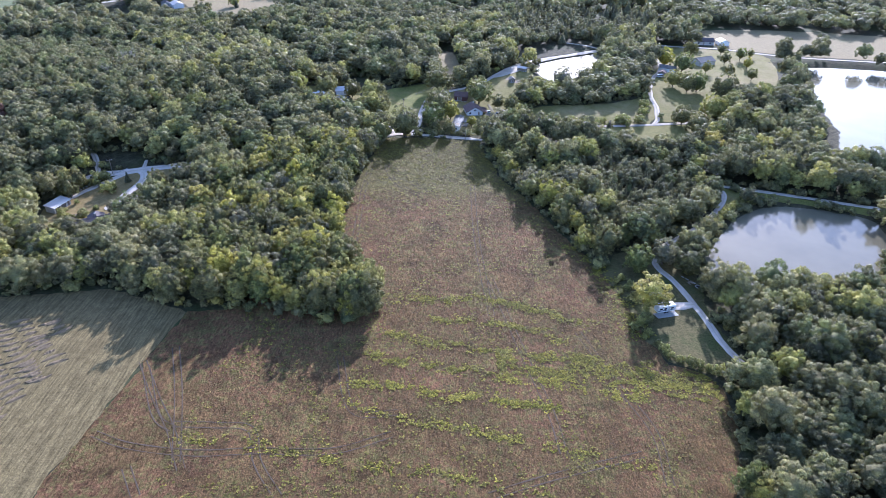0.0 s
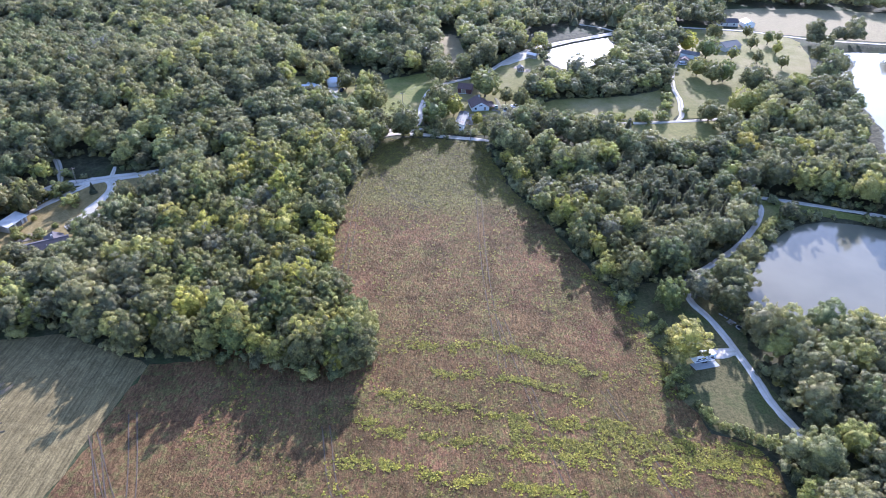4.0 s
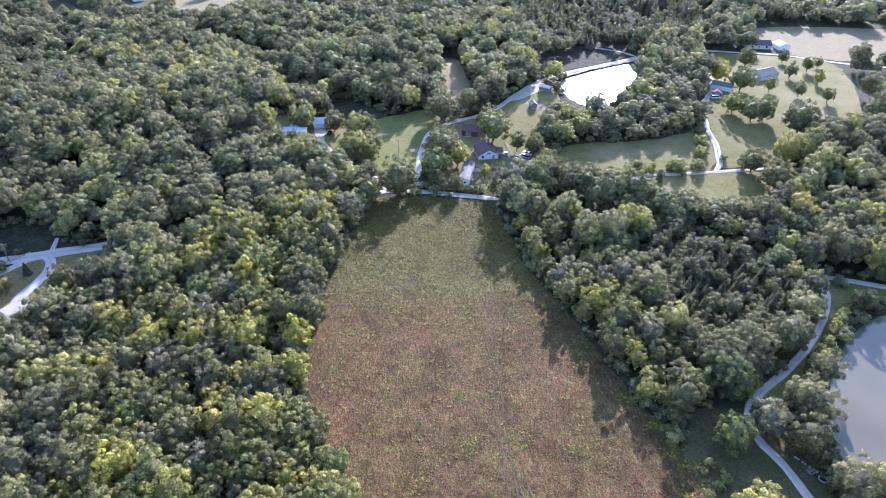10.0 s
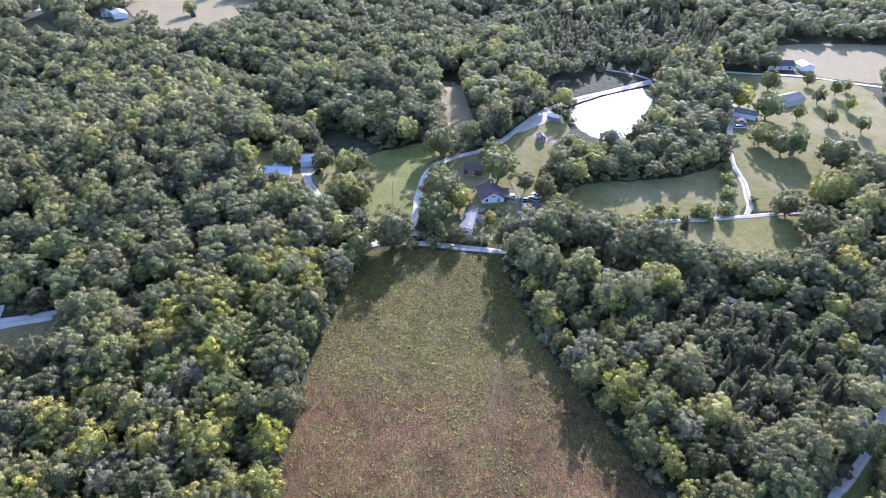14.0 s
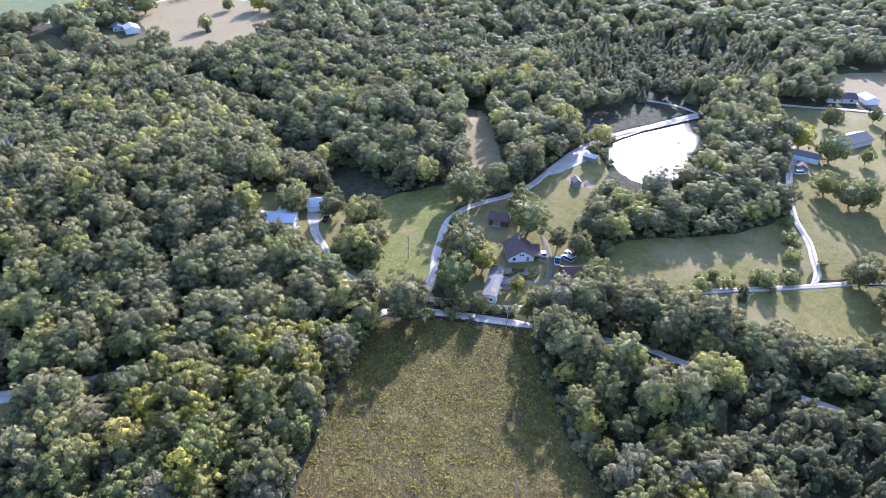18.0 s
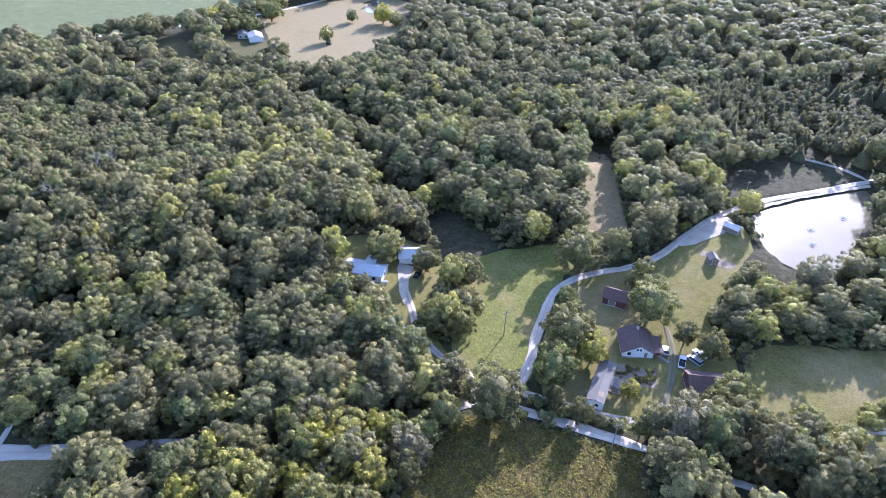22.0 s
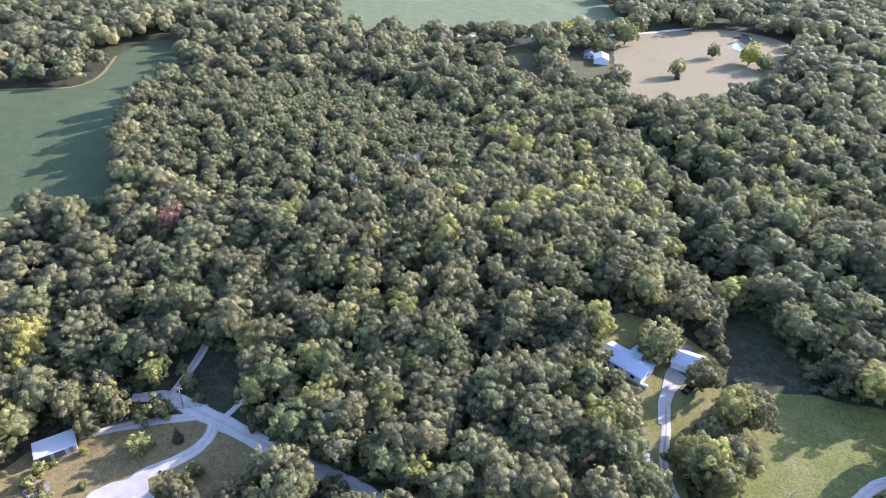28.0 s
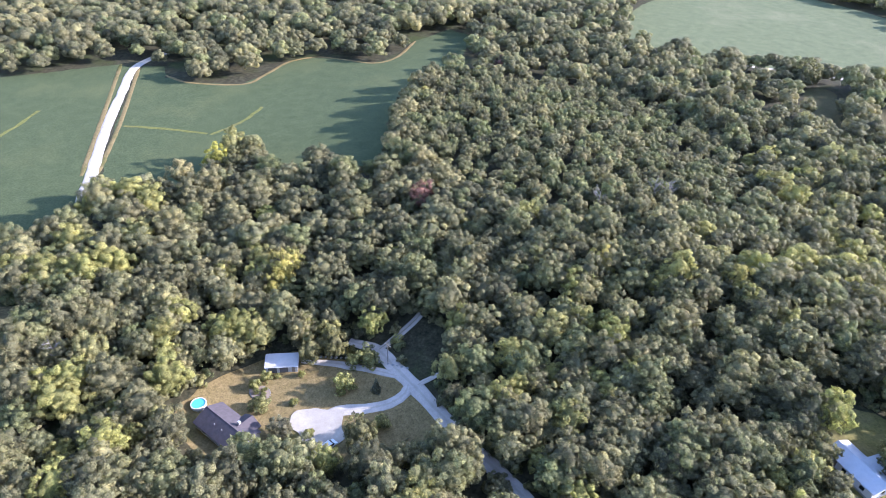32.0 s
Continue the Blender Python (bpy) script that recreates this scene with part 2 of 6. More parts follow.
field_mat = field_material()
stubble_mat = ground_material("cut_stubble", (0.116, 0.087, 0.038), (0.166, 0.126, 0.058), (0.100, 0.080, 0.032), 0.6, 0.03, 2.0, 0.15, (1.6, -0.32))
straw_mat = simple("straw", (0.135, 0.097, 0.055), 0.95, 0, 0.35, 1.0)


def gravel_material(name, rgb, worn):
    m = Mat(name, 0.95, 0.15)
    uv = m.t.nodes.new("ShaderNodeTexCoord").outputs["UV"]
    sep = m.t.nodes.new("ShaderNodeSeparateXYZ")
    m.link(uv, sep.inputs[0])
    broad, grain = m.noise(0.25, 4, 0.7), m.noise(5.0, 4, 0.8)
    low, high = tuple(c * 0.6 for c in rgb), tuple(min(1, c * 1.2) for c in rgb)
    col = m.mix(0.5, m.ramp(broad, (0.3, low), (0.7, high)), m.ramp(grain, (0.25, low), (0.75, high)))
    # two wheel tracks, and a strip that wheels miss
    across = m.math("ABSOLUTE", m.math("SUBTRACT", sep.outputs[0], 0.5))
    wobble = m.math("ADD", across, m.math("MULTIPLY", m.math("SUBTRACT", m.noise(0.6, 3), 0.5), 0.16))
    strip = m.ramp(wobble, (0.05, 1.0), (0.12, 0.0), (0.40, 0.0), (0.50, 1.0))
    col = m.mix(m.math("MULTIPLY", strip, worn), col, (0.13, 0.13, 0.055))
    m.colour(col)
    return m.bump(grain, 0.4, 0.05).m


gravel_mat = gravel_material("gravel", (0.52, 0.445, 0.365), 0.2)
track_mat = gravel_material("worn_track", (0.50, 0.42, 0.335), 0.55)
faint_mat = gravel_material("faint_wheel_track", (0.19, 0.16, 0.105), 0.95)
dirt_mat = simple("bare_dirt", (0.23, 0.175, 0.125), 0.95, 0, 0.25, 0.6)


def water_material(name, rgb, rough, wave):
    m = Mat(name, rough, 0.5)
    m.b.inputs["IOR"].default_value = 1.33
    broad = m.noise(0.04, 3)
    m.colour(m.ramp(broad, (0.3, tuple(c * 0.85 for c in rgb)), (0.7, tuple(c * 1.1 for c in rgb))))
    return m.bump(m.noise(1.3, 3, 0.6), wave, 0.05).m


water_mat = water_material("pond_water", (0.135, 0.120, 0.080), 0.09, 0.07)
pool_water = water_material("pool_water", (0.10, 0.42, 0.45), 0.05, 0.05)
white_paint = simple("white_paint", (0.66, 0.66, 0.65), 0.6, 0, 0.06)
cream_paint = simple("cream_siding", (0.45, 0.43, 0.39), 0.7, 0, 0.08)
red_boards = simple("red_boards", (0.10, 0.045, 0.038), 0.85, 0, 0.3)
brown_shingle = simple("brown_shingles", (0.115, 0.075, 0.065), 0.9, 0, 0.25, 1.0)
dark_shingle = simple("dark_shingles", (0.085, 0.07, 0.07), 0.9, 0, 0.25, 1.0)
grey_roof = simple("grey_metal_roof", (0.125, 0.115, 0.105), 0.8, 0.0, 0.15, 0.8)
pale_roof = simple("pale_metal_roof", (0.52, 0.47, 0.42), 0.5, 0.1, 0.08, 0.8)
blue_roof = simple("bluish_metal_roof", (0.46, 0.47, 0.48), 0.45, 0.1, 0.10, 0.8)
red_roof = simple("red_shingles", (0.115, 0.072, 0.06), 0.9, 0, 0.25, 1.0)
wood_mat = simple("weathered_wood", (0.22, 0.18, 0.14), 0.9, 0, 0.3)
concrete_mat = simple("concrete", (0.33, 0.32, 0.30), 0.9, 0, 0.15)
tyre_mat = simple("tyre_rubber", (0.02, 0.02, 0.02), 0.8, 0, 0.2)
rim_mat = simple("wheel_rim", (0.5, 0.5, 0.5), 0.35, 0.8, 0.1)
wire_mat = simple("wire", (0.05, 0.05, 0.05), 0.5, 0.5, 0.1)
glass_mat = Mat("dark_glass", 0.08, 0.5).colour((0.02, 0.025, 0.03)).m


# ---- plan ----
def smooth(v):
    v = np.clip(v, 0, 1)
    return v * v * (3 - 2 * v)


def inside(poly, x, y):
    x, y = np.asarray(x, float), np.asarray(y, float)
    odd = np.zeros(x.shape, bool)
    for (ax, ay), (bx, by) in zip(poly, poly[1:] + poly[:1]):
        if ay != by:
            odd ^= ((ay > y) != (by > y)) & (x < (bx - ax) * (y - ay) / (by - ay) + ax)
    return odd


def line_distance(points, x, y):
    x, y = np.asarray(x, float), np.asarray(y, float)
    best = np.full(x.shape, 1e9)
    for (ax, ay), (bx, by) in zip(points, points[1:]):
        dx, dy = bx - ax, by - ay
        s = np.clip(((x - ax) * dx + (y - ay) * dy) / (dx * dx + dy * dy + 1e-9), 0, 1)
        best = np.minimum(best, np.hypot(x - ax - s * dx, y - ay - s * dy))
    return best


def poly_distance(poly, x, y):
    """Distance to a polygon's edge, negative inside."""
    d = line_distance(poly + poly[:1], x, y)
    return np.where(inside(poly, x, y), -d, d)


PONDS = {  # outline and level
    "near_pond": ([(93, 47), (103, 66), (121, 91), (135, 104), (150, 109), (166, 106), (186, 99), (183, 84), (172, 62), (150, 44), (120, 38), (101, 42)], -0.5),
    "bank_pond": ([(238, 318), (276, 326), (330, 322), (300, 250), (262, 190), (232, 150), (193, 148), (216, 193), (222, 224), (236, 273)], 3.6),
    "bright_pond": ([(57, 290), (66, 300), (80, 311.5), (96, 322.5), (111, 332), (113, 326), (106, 306), (94, 280), (84, 260), (68, 255), (60, 270)], 5.4),
    "far_pond": ([(-199, 545), (-210, 590), (-200, 592), (-183, 552)], -0.3),
}


GULLIES = [[(-72, 266), (-82, 276), (-102, 295), (-122, 332)], [(-4, 346), (-38, 354), (-77, 349), (-118, 341), (-164, 360)]]


def height(x, y):
    """The lie of the land."""
    x, y = np.asarray(x, float), np.asarray(y, float)
    z = 6 * smooth((y - 150) / 130) * smooth((x + 40) / 90)
    z = z + 7 * np.exp(-(((x + 250) / 110) ** 2 + ((y - 210) / 90) ** 2)) - 7 * np.exp(-(((x + 150) / 55) ** 2 + ((y - 90) / 50) ** 2))
    for line in GULLIES:
        z = z - 5 * np.exp(-(line_distance(line, x, y) / 17) ** 2)
    z = z + 4 * np.exp(-(((x + 48) / 40) ** 2 + ((y - 302) / 26) ** 2)) + 5 * np.exp(-(((x + 130) / 60) ** 2 + ((y - 230) / 45) ** 2))
    for outline, level in PONDS.values():
        d = poly_distance(outline, x, y)
        z = z + (level + 0.35 - z) * smooth((9 - d) / 9)
        z = z - 1.2 * smooth((1.0 - d) / 5)
    return z


def ground_z(x, y):
    return float(height(x, y))


FIELD = [(66, 12), (65, 30), (60, 46), (49, 74), (44, 88), (37, 105), (28, 124), (20, 158), (20, 166.5), (6, 166.5), (-7, 168), (-27, 165), (-34, 136), (-36, 109), (-37, 83), (-36, 72),
         (-30, 50), (-18, 33), (-17, 19), (-20, 13), (-35, 13), (-65, 18), (-76, 16), (-80, -10), (-86, -55), (-97, -130), (-120, -330), (40, -330), (60, -140), (68, -80), (74, -45), (81, -28), (84, -9), (79, -3), (71, 0)]
STUBBLE = [(-76, 16), (-80, -10), (-86, -55), (-97, -130), (-120, -330), (-260, -330), (-225, -60), (-200, 15), (-139, 20), (-105, 27)]
LAWNS = [  # name, material, outline
    # tree shade over this lawn is put into its dark "rough" colour
    ("camper_lawn", "rough", [(59, 48), (64.5, 30), (65.5, 12), (72, 0), (82, -4), (94, -4), (93, 12), (91, 24), (92, 38), (94, 46), (91, 56), (88, 63), (78, 64), (66, 61)]),
    ("pond_verge", "swath", [(83, 62), (88, 69), (94, 74), (108, 87), (120, 102), (127, 115), (123, 126), (128, 127), (134, 117), (133, 109), (124, 99), (110, 83), (97, 69), (88, 61)]),
    ("dam_bank", "swath", [(130, 112), (150, 111), (166, 108), (188, 100), (230, 93), (232, 98), (193, 107), (167, 114), (148, 119), (134, 121)]),
    ("swath", "swath", [(-34, 180), (-36, 195), (-40, 208), (-40, 224), (-38, 240), (-24, 248), (-12, 254), (-4, 264), (4, 264), (2, 243), (-7, 236), (-9, 222), (-10, 200), (-12, 186), (-10, 175), (-30, 176)]),
    ("hay_strip", "brown", [(-3, 257), (-4, 290), (-7, 315), (-13, 348), (1, 352), (7, 318), (10, 290), (14, 260)]),
    # hollow and north_bank: the woods' shade is painted in by the dark floor colour
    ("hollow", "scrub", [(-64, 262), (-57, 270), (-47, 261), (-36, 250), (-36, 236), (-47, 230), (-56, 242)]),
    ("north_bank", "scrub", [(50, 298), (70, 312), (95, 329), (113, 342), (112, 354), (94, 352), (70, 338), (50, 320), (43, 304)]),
    ("house_lawn", "lawn", [(-10, 232), (14, 243), (31, 262), (44, 280), (54, 284), (58, 266), (50, 250), (44, 236), (38, 222), (46, 205), (47, 190), (40, 180), (26, 173), (-8, 174), (-10, 200), (-8, 220)]),
    ("east_lawn", "lawn", [(46, 196), (50, 212), (62, 218), (90, 222), (109, 229), (123, 240), (122, 212), (114, 195), (96, 191.5), (67, 187), (48, 181)]),
    ("orchard_lawn", "lawn", [(126, 236), (124, 208), (117, 199), (140, 203), (160, 218), (170, 232), (196, 238), (216, 270), (232, 315), (236, 342), (226, 350), (190, 354), (158, 357), (150, 330), (146, 300), (137, 285), (131, 262)]),
    ("south_lawn", "lawn", [(66, 186), (96, 192), (140, 200), (148, 186), (134, 170), (111, 166), (95, 170), (76, 176)]),
    ("left_house_lawn", "lawn", [(-90, 222), (-84, 236), (-64, 240), (-50, 236), (-46, 217), (-46, 199), (-32, 182), (-38, 178), (-54, 191), (-62, 206), (-74, 211)]),
    ("lane_lawn", "dry", [(-150, 60), (-160, 78), (-163, 92), (-154, 106), (-146, 117), (-133, 126), (-117, 130), (-113, 116), (-117, 98), (-120, 84), (-128, 66), (-140, 59)]),
    # the shade of the trees round it is likewise put into the colour
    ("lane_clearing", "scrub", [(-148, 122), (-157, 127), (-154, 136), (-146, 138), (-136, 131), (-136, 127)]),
    ("far_brown_field", "brown", [(-175, 396), (-188, 392), (-222, 440), (-258, 490), (-262, 530), (-225, 600), (-170, 600), (-150, 520), (-148, 452), (-162, 404)]),
    ("far_yard", "rough", [(-262, 440), (-238, 404), (-218, 396), (-204, 410), (-222, 440), (-250, 464)]),
    ("far_clearing", "rough", [(-300, 424), (-282, 404), (-252, 384), (-240, 372), (-232, 376), (-244, 394), (-268, 416), (-290, 438)]),
    ("bean_field_west", "soy", [(-416, -70), (-420, -27), (-430, 32), (-422, 38), (-285, 27), (-262, 26), (-236, 24), (-230, 5), (-235, -60)]),
    ("bean_field", "soy", [(-424, 45), (-421, 57), (-400, 58), (-389, 70), (-379, 98), (-391, 111), (-412, 128), (-418, 146), (-409, 161), (-397, 178), (-406, 195), (-438, 217), (-462, 250), (-440, 262), (-379, 224), (-335, 184), (-300, 160), (-262, 150), (-250, 140), (-258, 122), (-254, 108), (-268, 101), (-290, 92), (-268, 80), (-262, 64), (-258, 44), (-270, 33), (-340, 36)]),
    ("pasture_far", "pasture", [(-520, 450), (-425, 372), (-400, 370), (-357, 394), (-338, 414), (-290, 478), (-262, 530), (-300, 560), (-340, 600), (-420, 640), (-560, 600)]),
    ("east_hay_field", "brown", [(206, 358), (250, 347), (330, 340), (400, 345), (420, 410), (330, 432), (212, 424), (198, 392)]),
]
ROADS = [  # name, width, material, line
    ("camper_drive", 2.4, "gravel", [(96, -12), (93, 1), (90, 11), (89, 21), (87.5, 30), (86.5, 36), (84, 46), (81, 53), (82, 62), (88, 69), (94, 74), (108, 87), (120, 102), (127, 115), (126, 124), (119, 131), (105, 140), (84, 149), (64, 156), (52, 162), (43, 163.5), (33, 165.5), (22, 167.5)]),
    ("camper_spur", 4.5, "gravel", [(88, 31), (82, 29.5), (76, 28)]),
    ("dam_track", 2.8, "gravel", [(125, 125), (136, 123), (148, 120), (167, 115), (193, 108), (240, 98)]),
    ("lane", 3.1, "gravel", [(22, 167.5), (10, 169), (0, 170.2), (-8, 171), (-20, 171), (-28, 168), (-36, 160), (-42, 155)]),
    ("house_track", 2.6, "track", [(-20, 172), (-14, 177), (-7, 177), (3, 176.2), (13, 175.5), (24, 177), (34, 179), (46, 182), (57, 185), (70, 188), (83, 191), (96, 193), (116, 196.5), (139, 201), (158, 202), (176, 203)]),
    ("left_drive", 2.4, "track", [(-24, 170), (-28, 180), (-36, 184), (-46, 192), (-52, 203), (-57, 212), (-59, 220)]),
    ("loop_road", 3.0, "gravel", [(-19, 171), (-14, 180), (-12, 191), (-12, 200), (-11, 213), (-9, 225), (-3, 234), (6, 240), (14, 244), (24, 253), (33, 267), (43, 282), (54, 295), (69, 308), (91, 323), (112, 338), (136, 352), (159, 358), (180, 357), (209, 355), (251, 341), (323, 336), (420, 338)]),
    ("spur_far", 2.6, "track", [(113, 339), (106, 347), (96, 352), (84, 356)]),
    ("east_drive", 2.8, "track", [(116, 197), (120, 203), (122, 212), (124, 222), (124.5, 236), (127, 250), (131, 262), (136, 275), (142, 286), (147, 302), (150, 330), (156, 356)]),
    ("house_drive", 2.2, "dirt", [(24.5, 177), (25.5, 184), (27, 192), (28, 202), (27, 211), (26, 216)]),
    ("west_lane", 4.4, "gravel", [(-84, 138), (-98, 134), (-109, 130), (-120, 127), (-133, 123.5), (-144, 120), (-153, 117), (-160, 110)]),
    ("west_spur", 2.6, "track", [(-153, 117.5), (-156, 124), (-161, 132), (-168, 139)]),
    ("shed_drive", 2.5, "gravel", [(-138.5, 122), (-144.5, 115.5), (-149, 109.5), (-153, 103.5), (-157, 95)]),
    ("loop_drive", 3.8, "gravel", [(-138, 122.5), (-133.6, 120), (-131.6, 115), (-132.4, 108.5), (-134.5, 101), (-133, 95)]),
    ("east_spur", 2.6, "gravel", [(-135, 124), (-136.5, 131)]),
    ("far_lane", 5.0, "gravel", [(-500, 100), (-463, 75), (-446, 57), (-422, 41), (-381, 36), (-339, 32), (-302, 30), (-278, 29), (-262, 27)]),
    ("pasture_lane", 4.0, "gravel", [(-460, 330), (-438, 300), (-420, 330), (-380, 380), (-341, 416), (-324, 438), (-293, 474), (-262, 525), (-240, 580)]),
]
BUILDING_SPOTS = [(8, 185, 11), (18, 203, 9), (10, 224, 7), (37, 192, 9), (-71, 214, 10), (-60, 227, 7), (-136, 72, 11), (-156, 89, 8), (149, 289, 9), (179, 313, 11), (142, 278, 5), (205, 368, 14), (169, 206, 6), (155, 177, 6),
                  (41.6, 253, 5), (50, 276, 6), (66, 250, 9), (79, 250, 7), (58, 262, 9), (-240, 450, 9), (-250, 446, 7)]
ROAD_CUT = [(33, 162), (42, 155.5), (66, 147), (70, 152), (60, 158), (44, 165)]
BANK_SHORE = [(240, 322), (234, 318), (230, 273), (216, 227), (209, 195), (186, 150), (193, 146), (217, 193), (224, 224), (238, 273)]
AREAS = [BANK_SHORE, FIELD, STUBBLE, ROAD_CUT] + [a[2] for a in LAWNS] + [p for p, _ in PONDS.values()]


def clearance(x, y):
    """How far a place is from every field, lawn, pond, road and house."""
    x, y = np.asarray(x, float), np.asarray(y, float)
    best = np.full(x.shape, 1e9)
    for poly in AREAS:
        best = np.minimum(best, poly_distance(poly, x, y))
    for name, width, kind, line in ROADS:
        best = np.minimum(best, line_distance(line, x, y) - width / 2)
    for line in GULLIES:
        best = np.minimum(best, line_distance(line, x, y) - 1.5)
    for bx, by, r in BUILDING_SPOTS:
        best = np.minimum(best, np.hypot(x - bx, y - by) - r)
    return best


# ---- building helpers ----
def mesh_object(name, verts, faces, material, parent=None, smooth_faces=False):
    me = bpy.data.meshes.new(name)
    me.from_pydata(verts, [], faces)
    me.materials.append(material)
    if smooth_faces:
        me.polygons.foreach_set("use_smooth", [True] * len(me.polygons))
    ob = new(name, me)
    ob.parent = parent
    return ob


def part(name, bm, material, parent, label=""):
    me = bpy.data.meshes.new(name)
    bm.to_mesh(me)
    bm.free()
    me.materials.append(material)
    ob = new(name, me)
    ob.parent = parent
    if label:
        ob["label"] = label
    return ob


def thing(name, x, y, turn=0.0, z=None, label="", category="", group=""):
    ob = new(name)
    ob.matrix_world = pose(x, y, ground_z(x, y) if z is None else z, 0, 0, turn)
    return tagged(ob, label, category, group)


def add_box(bm, x0, x1, y0, y1, z0, z1, bevel=0.0):
    made = bmesh.ops.create_cube(bm, size=1.0, matrix=Matrix.Translation(((x0 + x1) / 2, (y0 + y1) / 2, (z0 + z1) / 2)) @ Matrix.Diagonal((x1 - x0, y1 - y0, z1 - z0, 1)))
    if bevel:
        edges = {e for v in made["verts"] for e in v.link_edges}
        bmesh.ops.bevel(bm, geom=list(edges), offset=bevel, segments=1, affect="EDGES")
    return bm


def box(*size, bevel=0.0):
    return add_box(bmesh.new(), *size, bevel)


def prism(profile, y0, y1):
    """A profile of (x, z) pushed along y."""
    bm = bmesh.new()
    a = [bm.verts.new((x, y0, z)) for x, z in profile]
    b = [bm.verts.new((x, y1, z)) for x, z in profile]
    n = len(profile)
    bm.faces.new(a[::-1]), bm.faces.new(b)
    for i in range(n):
        bm.faces.new((a[i], a[(i + 1) % n], b[(i + 1) % n], b[i]))
    bmesh.ops.recalc_face_normals(bm, faces=bm.faces)
    return bm


def tube(r0, r1, z0, z1, n=8):
    bm = bmesh.new()
    bmesh.ops.create_cone(bm, cap_ends=True, segments=n, radius1=r0, radius2=r1, depth=z1 - z0, matrix=Matrix.Translation((0, 0, (z0 + z1) / 2)))
    return bm


def ragged(poly, step, amount, seed):
    """The outline with its edges cut into steps and made uneven."""
    out = []
    for (ax, ay), (bx, by) in zip(poly, poly[1:] + poly[:1]):
        n = max(1, int(math.hypot(bx - ax, by - ay) / step))
        for i in range(n):
            x, y = ax + (bx - ax) * i / n, ay + (by - ay) * i / n
            out.append((x + amount * noise.noise((x * 0.23, y * 0.23, seed)), y + amount * noise.noise((x * 0.23, y * 0.23, seed + 9.0))))
    return out


def rounded(poly):
    """The outline with its corners cut off twice."""
    for _ in range(2):
        poly = [q for (ax, ay), (bx, by) in zip(poly, poly[1:] + poly[:1]) for q in ((ax * 0.75 + bx * 0.25, ay * 0.75 + by * 0.25), (ax * 0.25 + bx * 0.75, ay * 0.25 + by * 0.75))]
    return poly


def sheet(name, poly, material, lift, label, category, rag=1.2, step=3.0, cell=5.0, level=None):
    """A sheet laid over the land inside an outline."""
    outline = ragged(poly, step, rag, lift * 100)
    bm = bmesh.new()
    bm.faces.new([bm.verts.new((x, y, 0)) for x, y in outline])
    bmesh.ops.triangulate(bm, faces=bm.faces)
    if level is None:
        xs, ys = [p[0] for p in poly], [p[1] for p in poly]
        big = cell * (1 if max(max(xs) - min(xs), max(ys) - min(ys)) < 250 else 2)
        for axis, low, high in ((0, min(xs), max(xs)), (1, min(ys), max(ys))):
            at = low + big
            while at < high:
                if axis == 0 or at > -160:
                    where, normal = [0, 0, 0], [0, 0, 0]
                    where[axis], normal[axis] = at, 1
                    bmesh.ops.bisect_plane(bm, geom=bm.verts[:] + bm.edges[:] + bm.faces[:], plane_co=where, plane_no=normal)
                at += big
    bm.verts.ensure_lookup_table()
    co = np.array([v.co[:2] for v in bm.verts])
    z = height(co[:, 0], co[:, 1]) + lift if level is None else np.full(len(co), level)
    for v, value in zip(bm.verts, z):
        v.co.z = value
    bmesh.ops.recalc_face_normals(bm, faces=bm.faces)
    if bm.faces and sum(f.normal.z for f in bm.faces) < 0:
        bmesh.ops.reverse_faces(bm, faces=bm.faces)
    ob = part(name, bm, material, None)
    return tagged(ob, label, category, kind="structure")


def spline(points, step):
    """A smooth line through the points."""
    p = [Vector(points[0]) * 2 - Vector(points[1])] + [Vector(q) for q in points] + [Vector(points[-1]) * 2 - Vector(points[-2])]
    out = []
    for i in range(1, len(p) - 2):
        n = max(1, int((p[i + 1] - p[i]).length / step))
        for k in range(n):
            s = k / n
            a, b, c, d = p[i - 1], p[i], p[i + 1], p[i + 2]
            out.append(0.5 * ((2 * b) + (c - a) * s + (2 * a - 5 * b + 4 * c - d) * s * s + (3 * b - a - 3 * c + d) * s ** 3))
    return out + [p[-2]]


def road(name, line, width, material, lift, label):
    """A gravel bed with a slight crown and uneven edges."""
    pts = spline(line, 2.0)
    across = [(-0.5, -0.10), (-0.44, 0.0), (-0.2, 0.03), (0.0, 0.05), (0.2, 0.03), (0.44, 0.0), (0.5, -0.10)]
    verts, faces, us = [], [], []
    for i, p in enumerate(pts):
        d = (pts[min(i + 1, len(pts) - 1)] - pts[max(i - 1, 0)]).normalized()
        side = Vector((-d.y, d.x))
        w = width * (0.55 + 0.45 * min(1.0, i / 3, (len(pts) - 1 - i) / 3)) * (1 + 0.18 * noise.noise((p.x * 0.15, p.y * 0.15, 3.0)))
        for u, z in across:
            q = p + side * (w * u + 0.22 * noise.noise((p.x * 0.6, p.y * 0.6, 40 * u)))
            verts.append((q.x, q.y, z))
            us.append((u + 0.5, i * 2.0 / width))
    co = np.array(verts)
    co[:, 2] += height(co[:, 0], co[:, 1]) + lift
    n = len(across)
    for i in range(len(pts) - 1):
        for k in range(n - 1):
            a = i * n + k
            faces.append((a, a + n, a + n + 1, a + 1))
    ob = mesh_object(name, co.tolist(), faces, material, None, True)
    uv = ob.data.uv_layers.new(name="across")
    for loop in ob.data.loops:
        uv.data[loop.index].uv = us[loop.vertex_index]
    if ob.data.polygons[0].normal.z < 0:
        ob.data.flip_normals()
    return tagged(ob, label, "road", kind="structure")


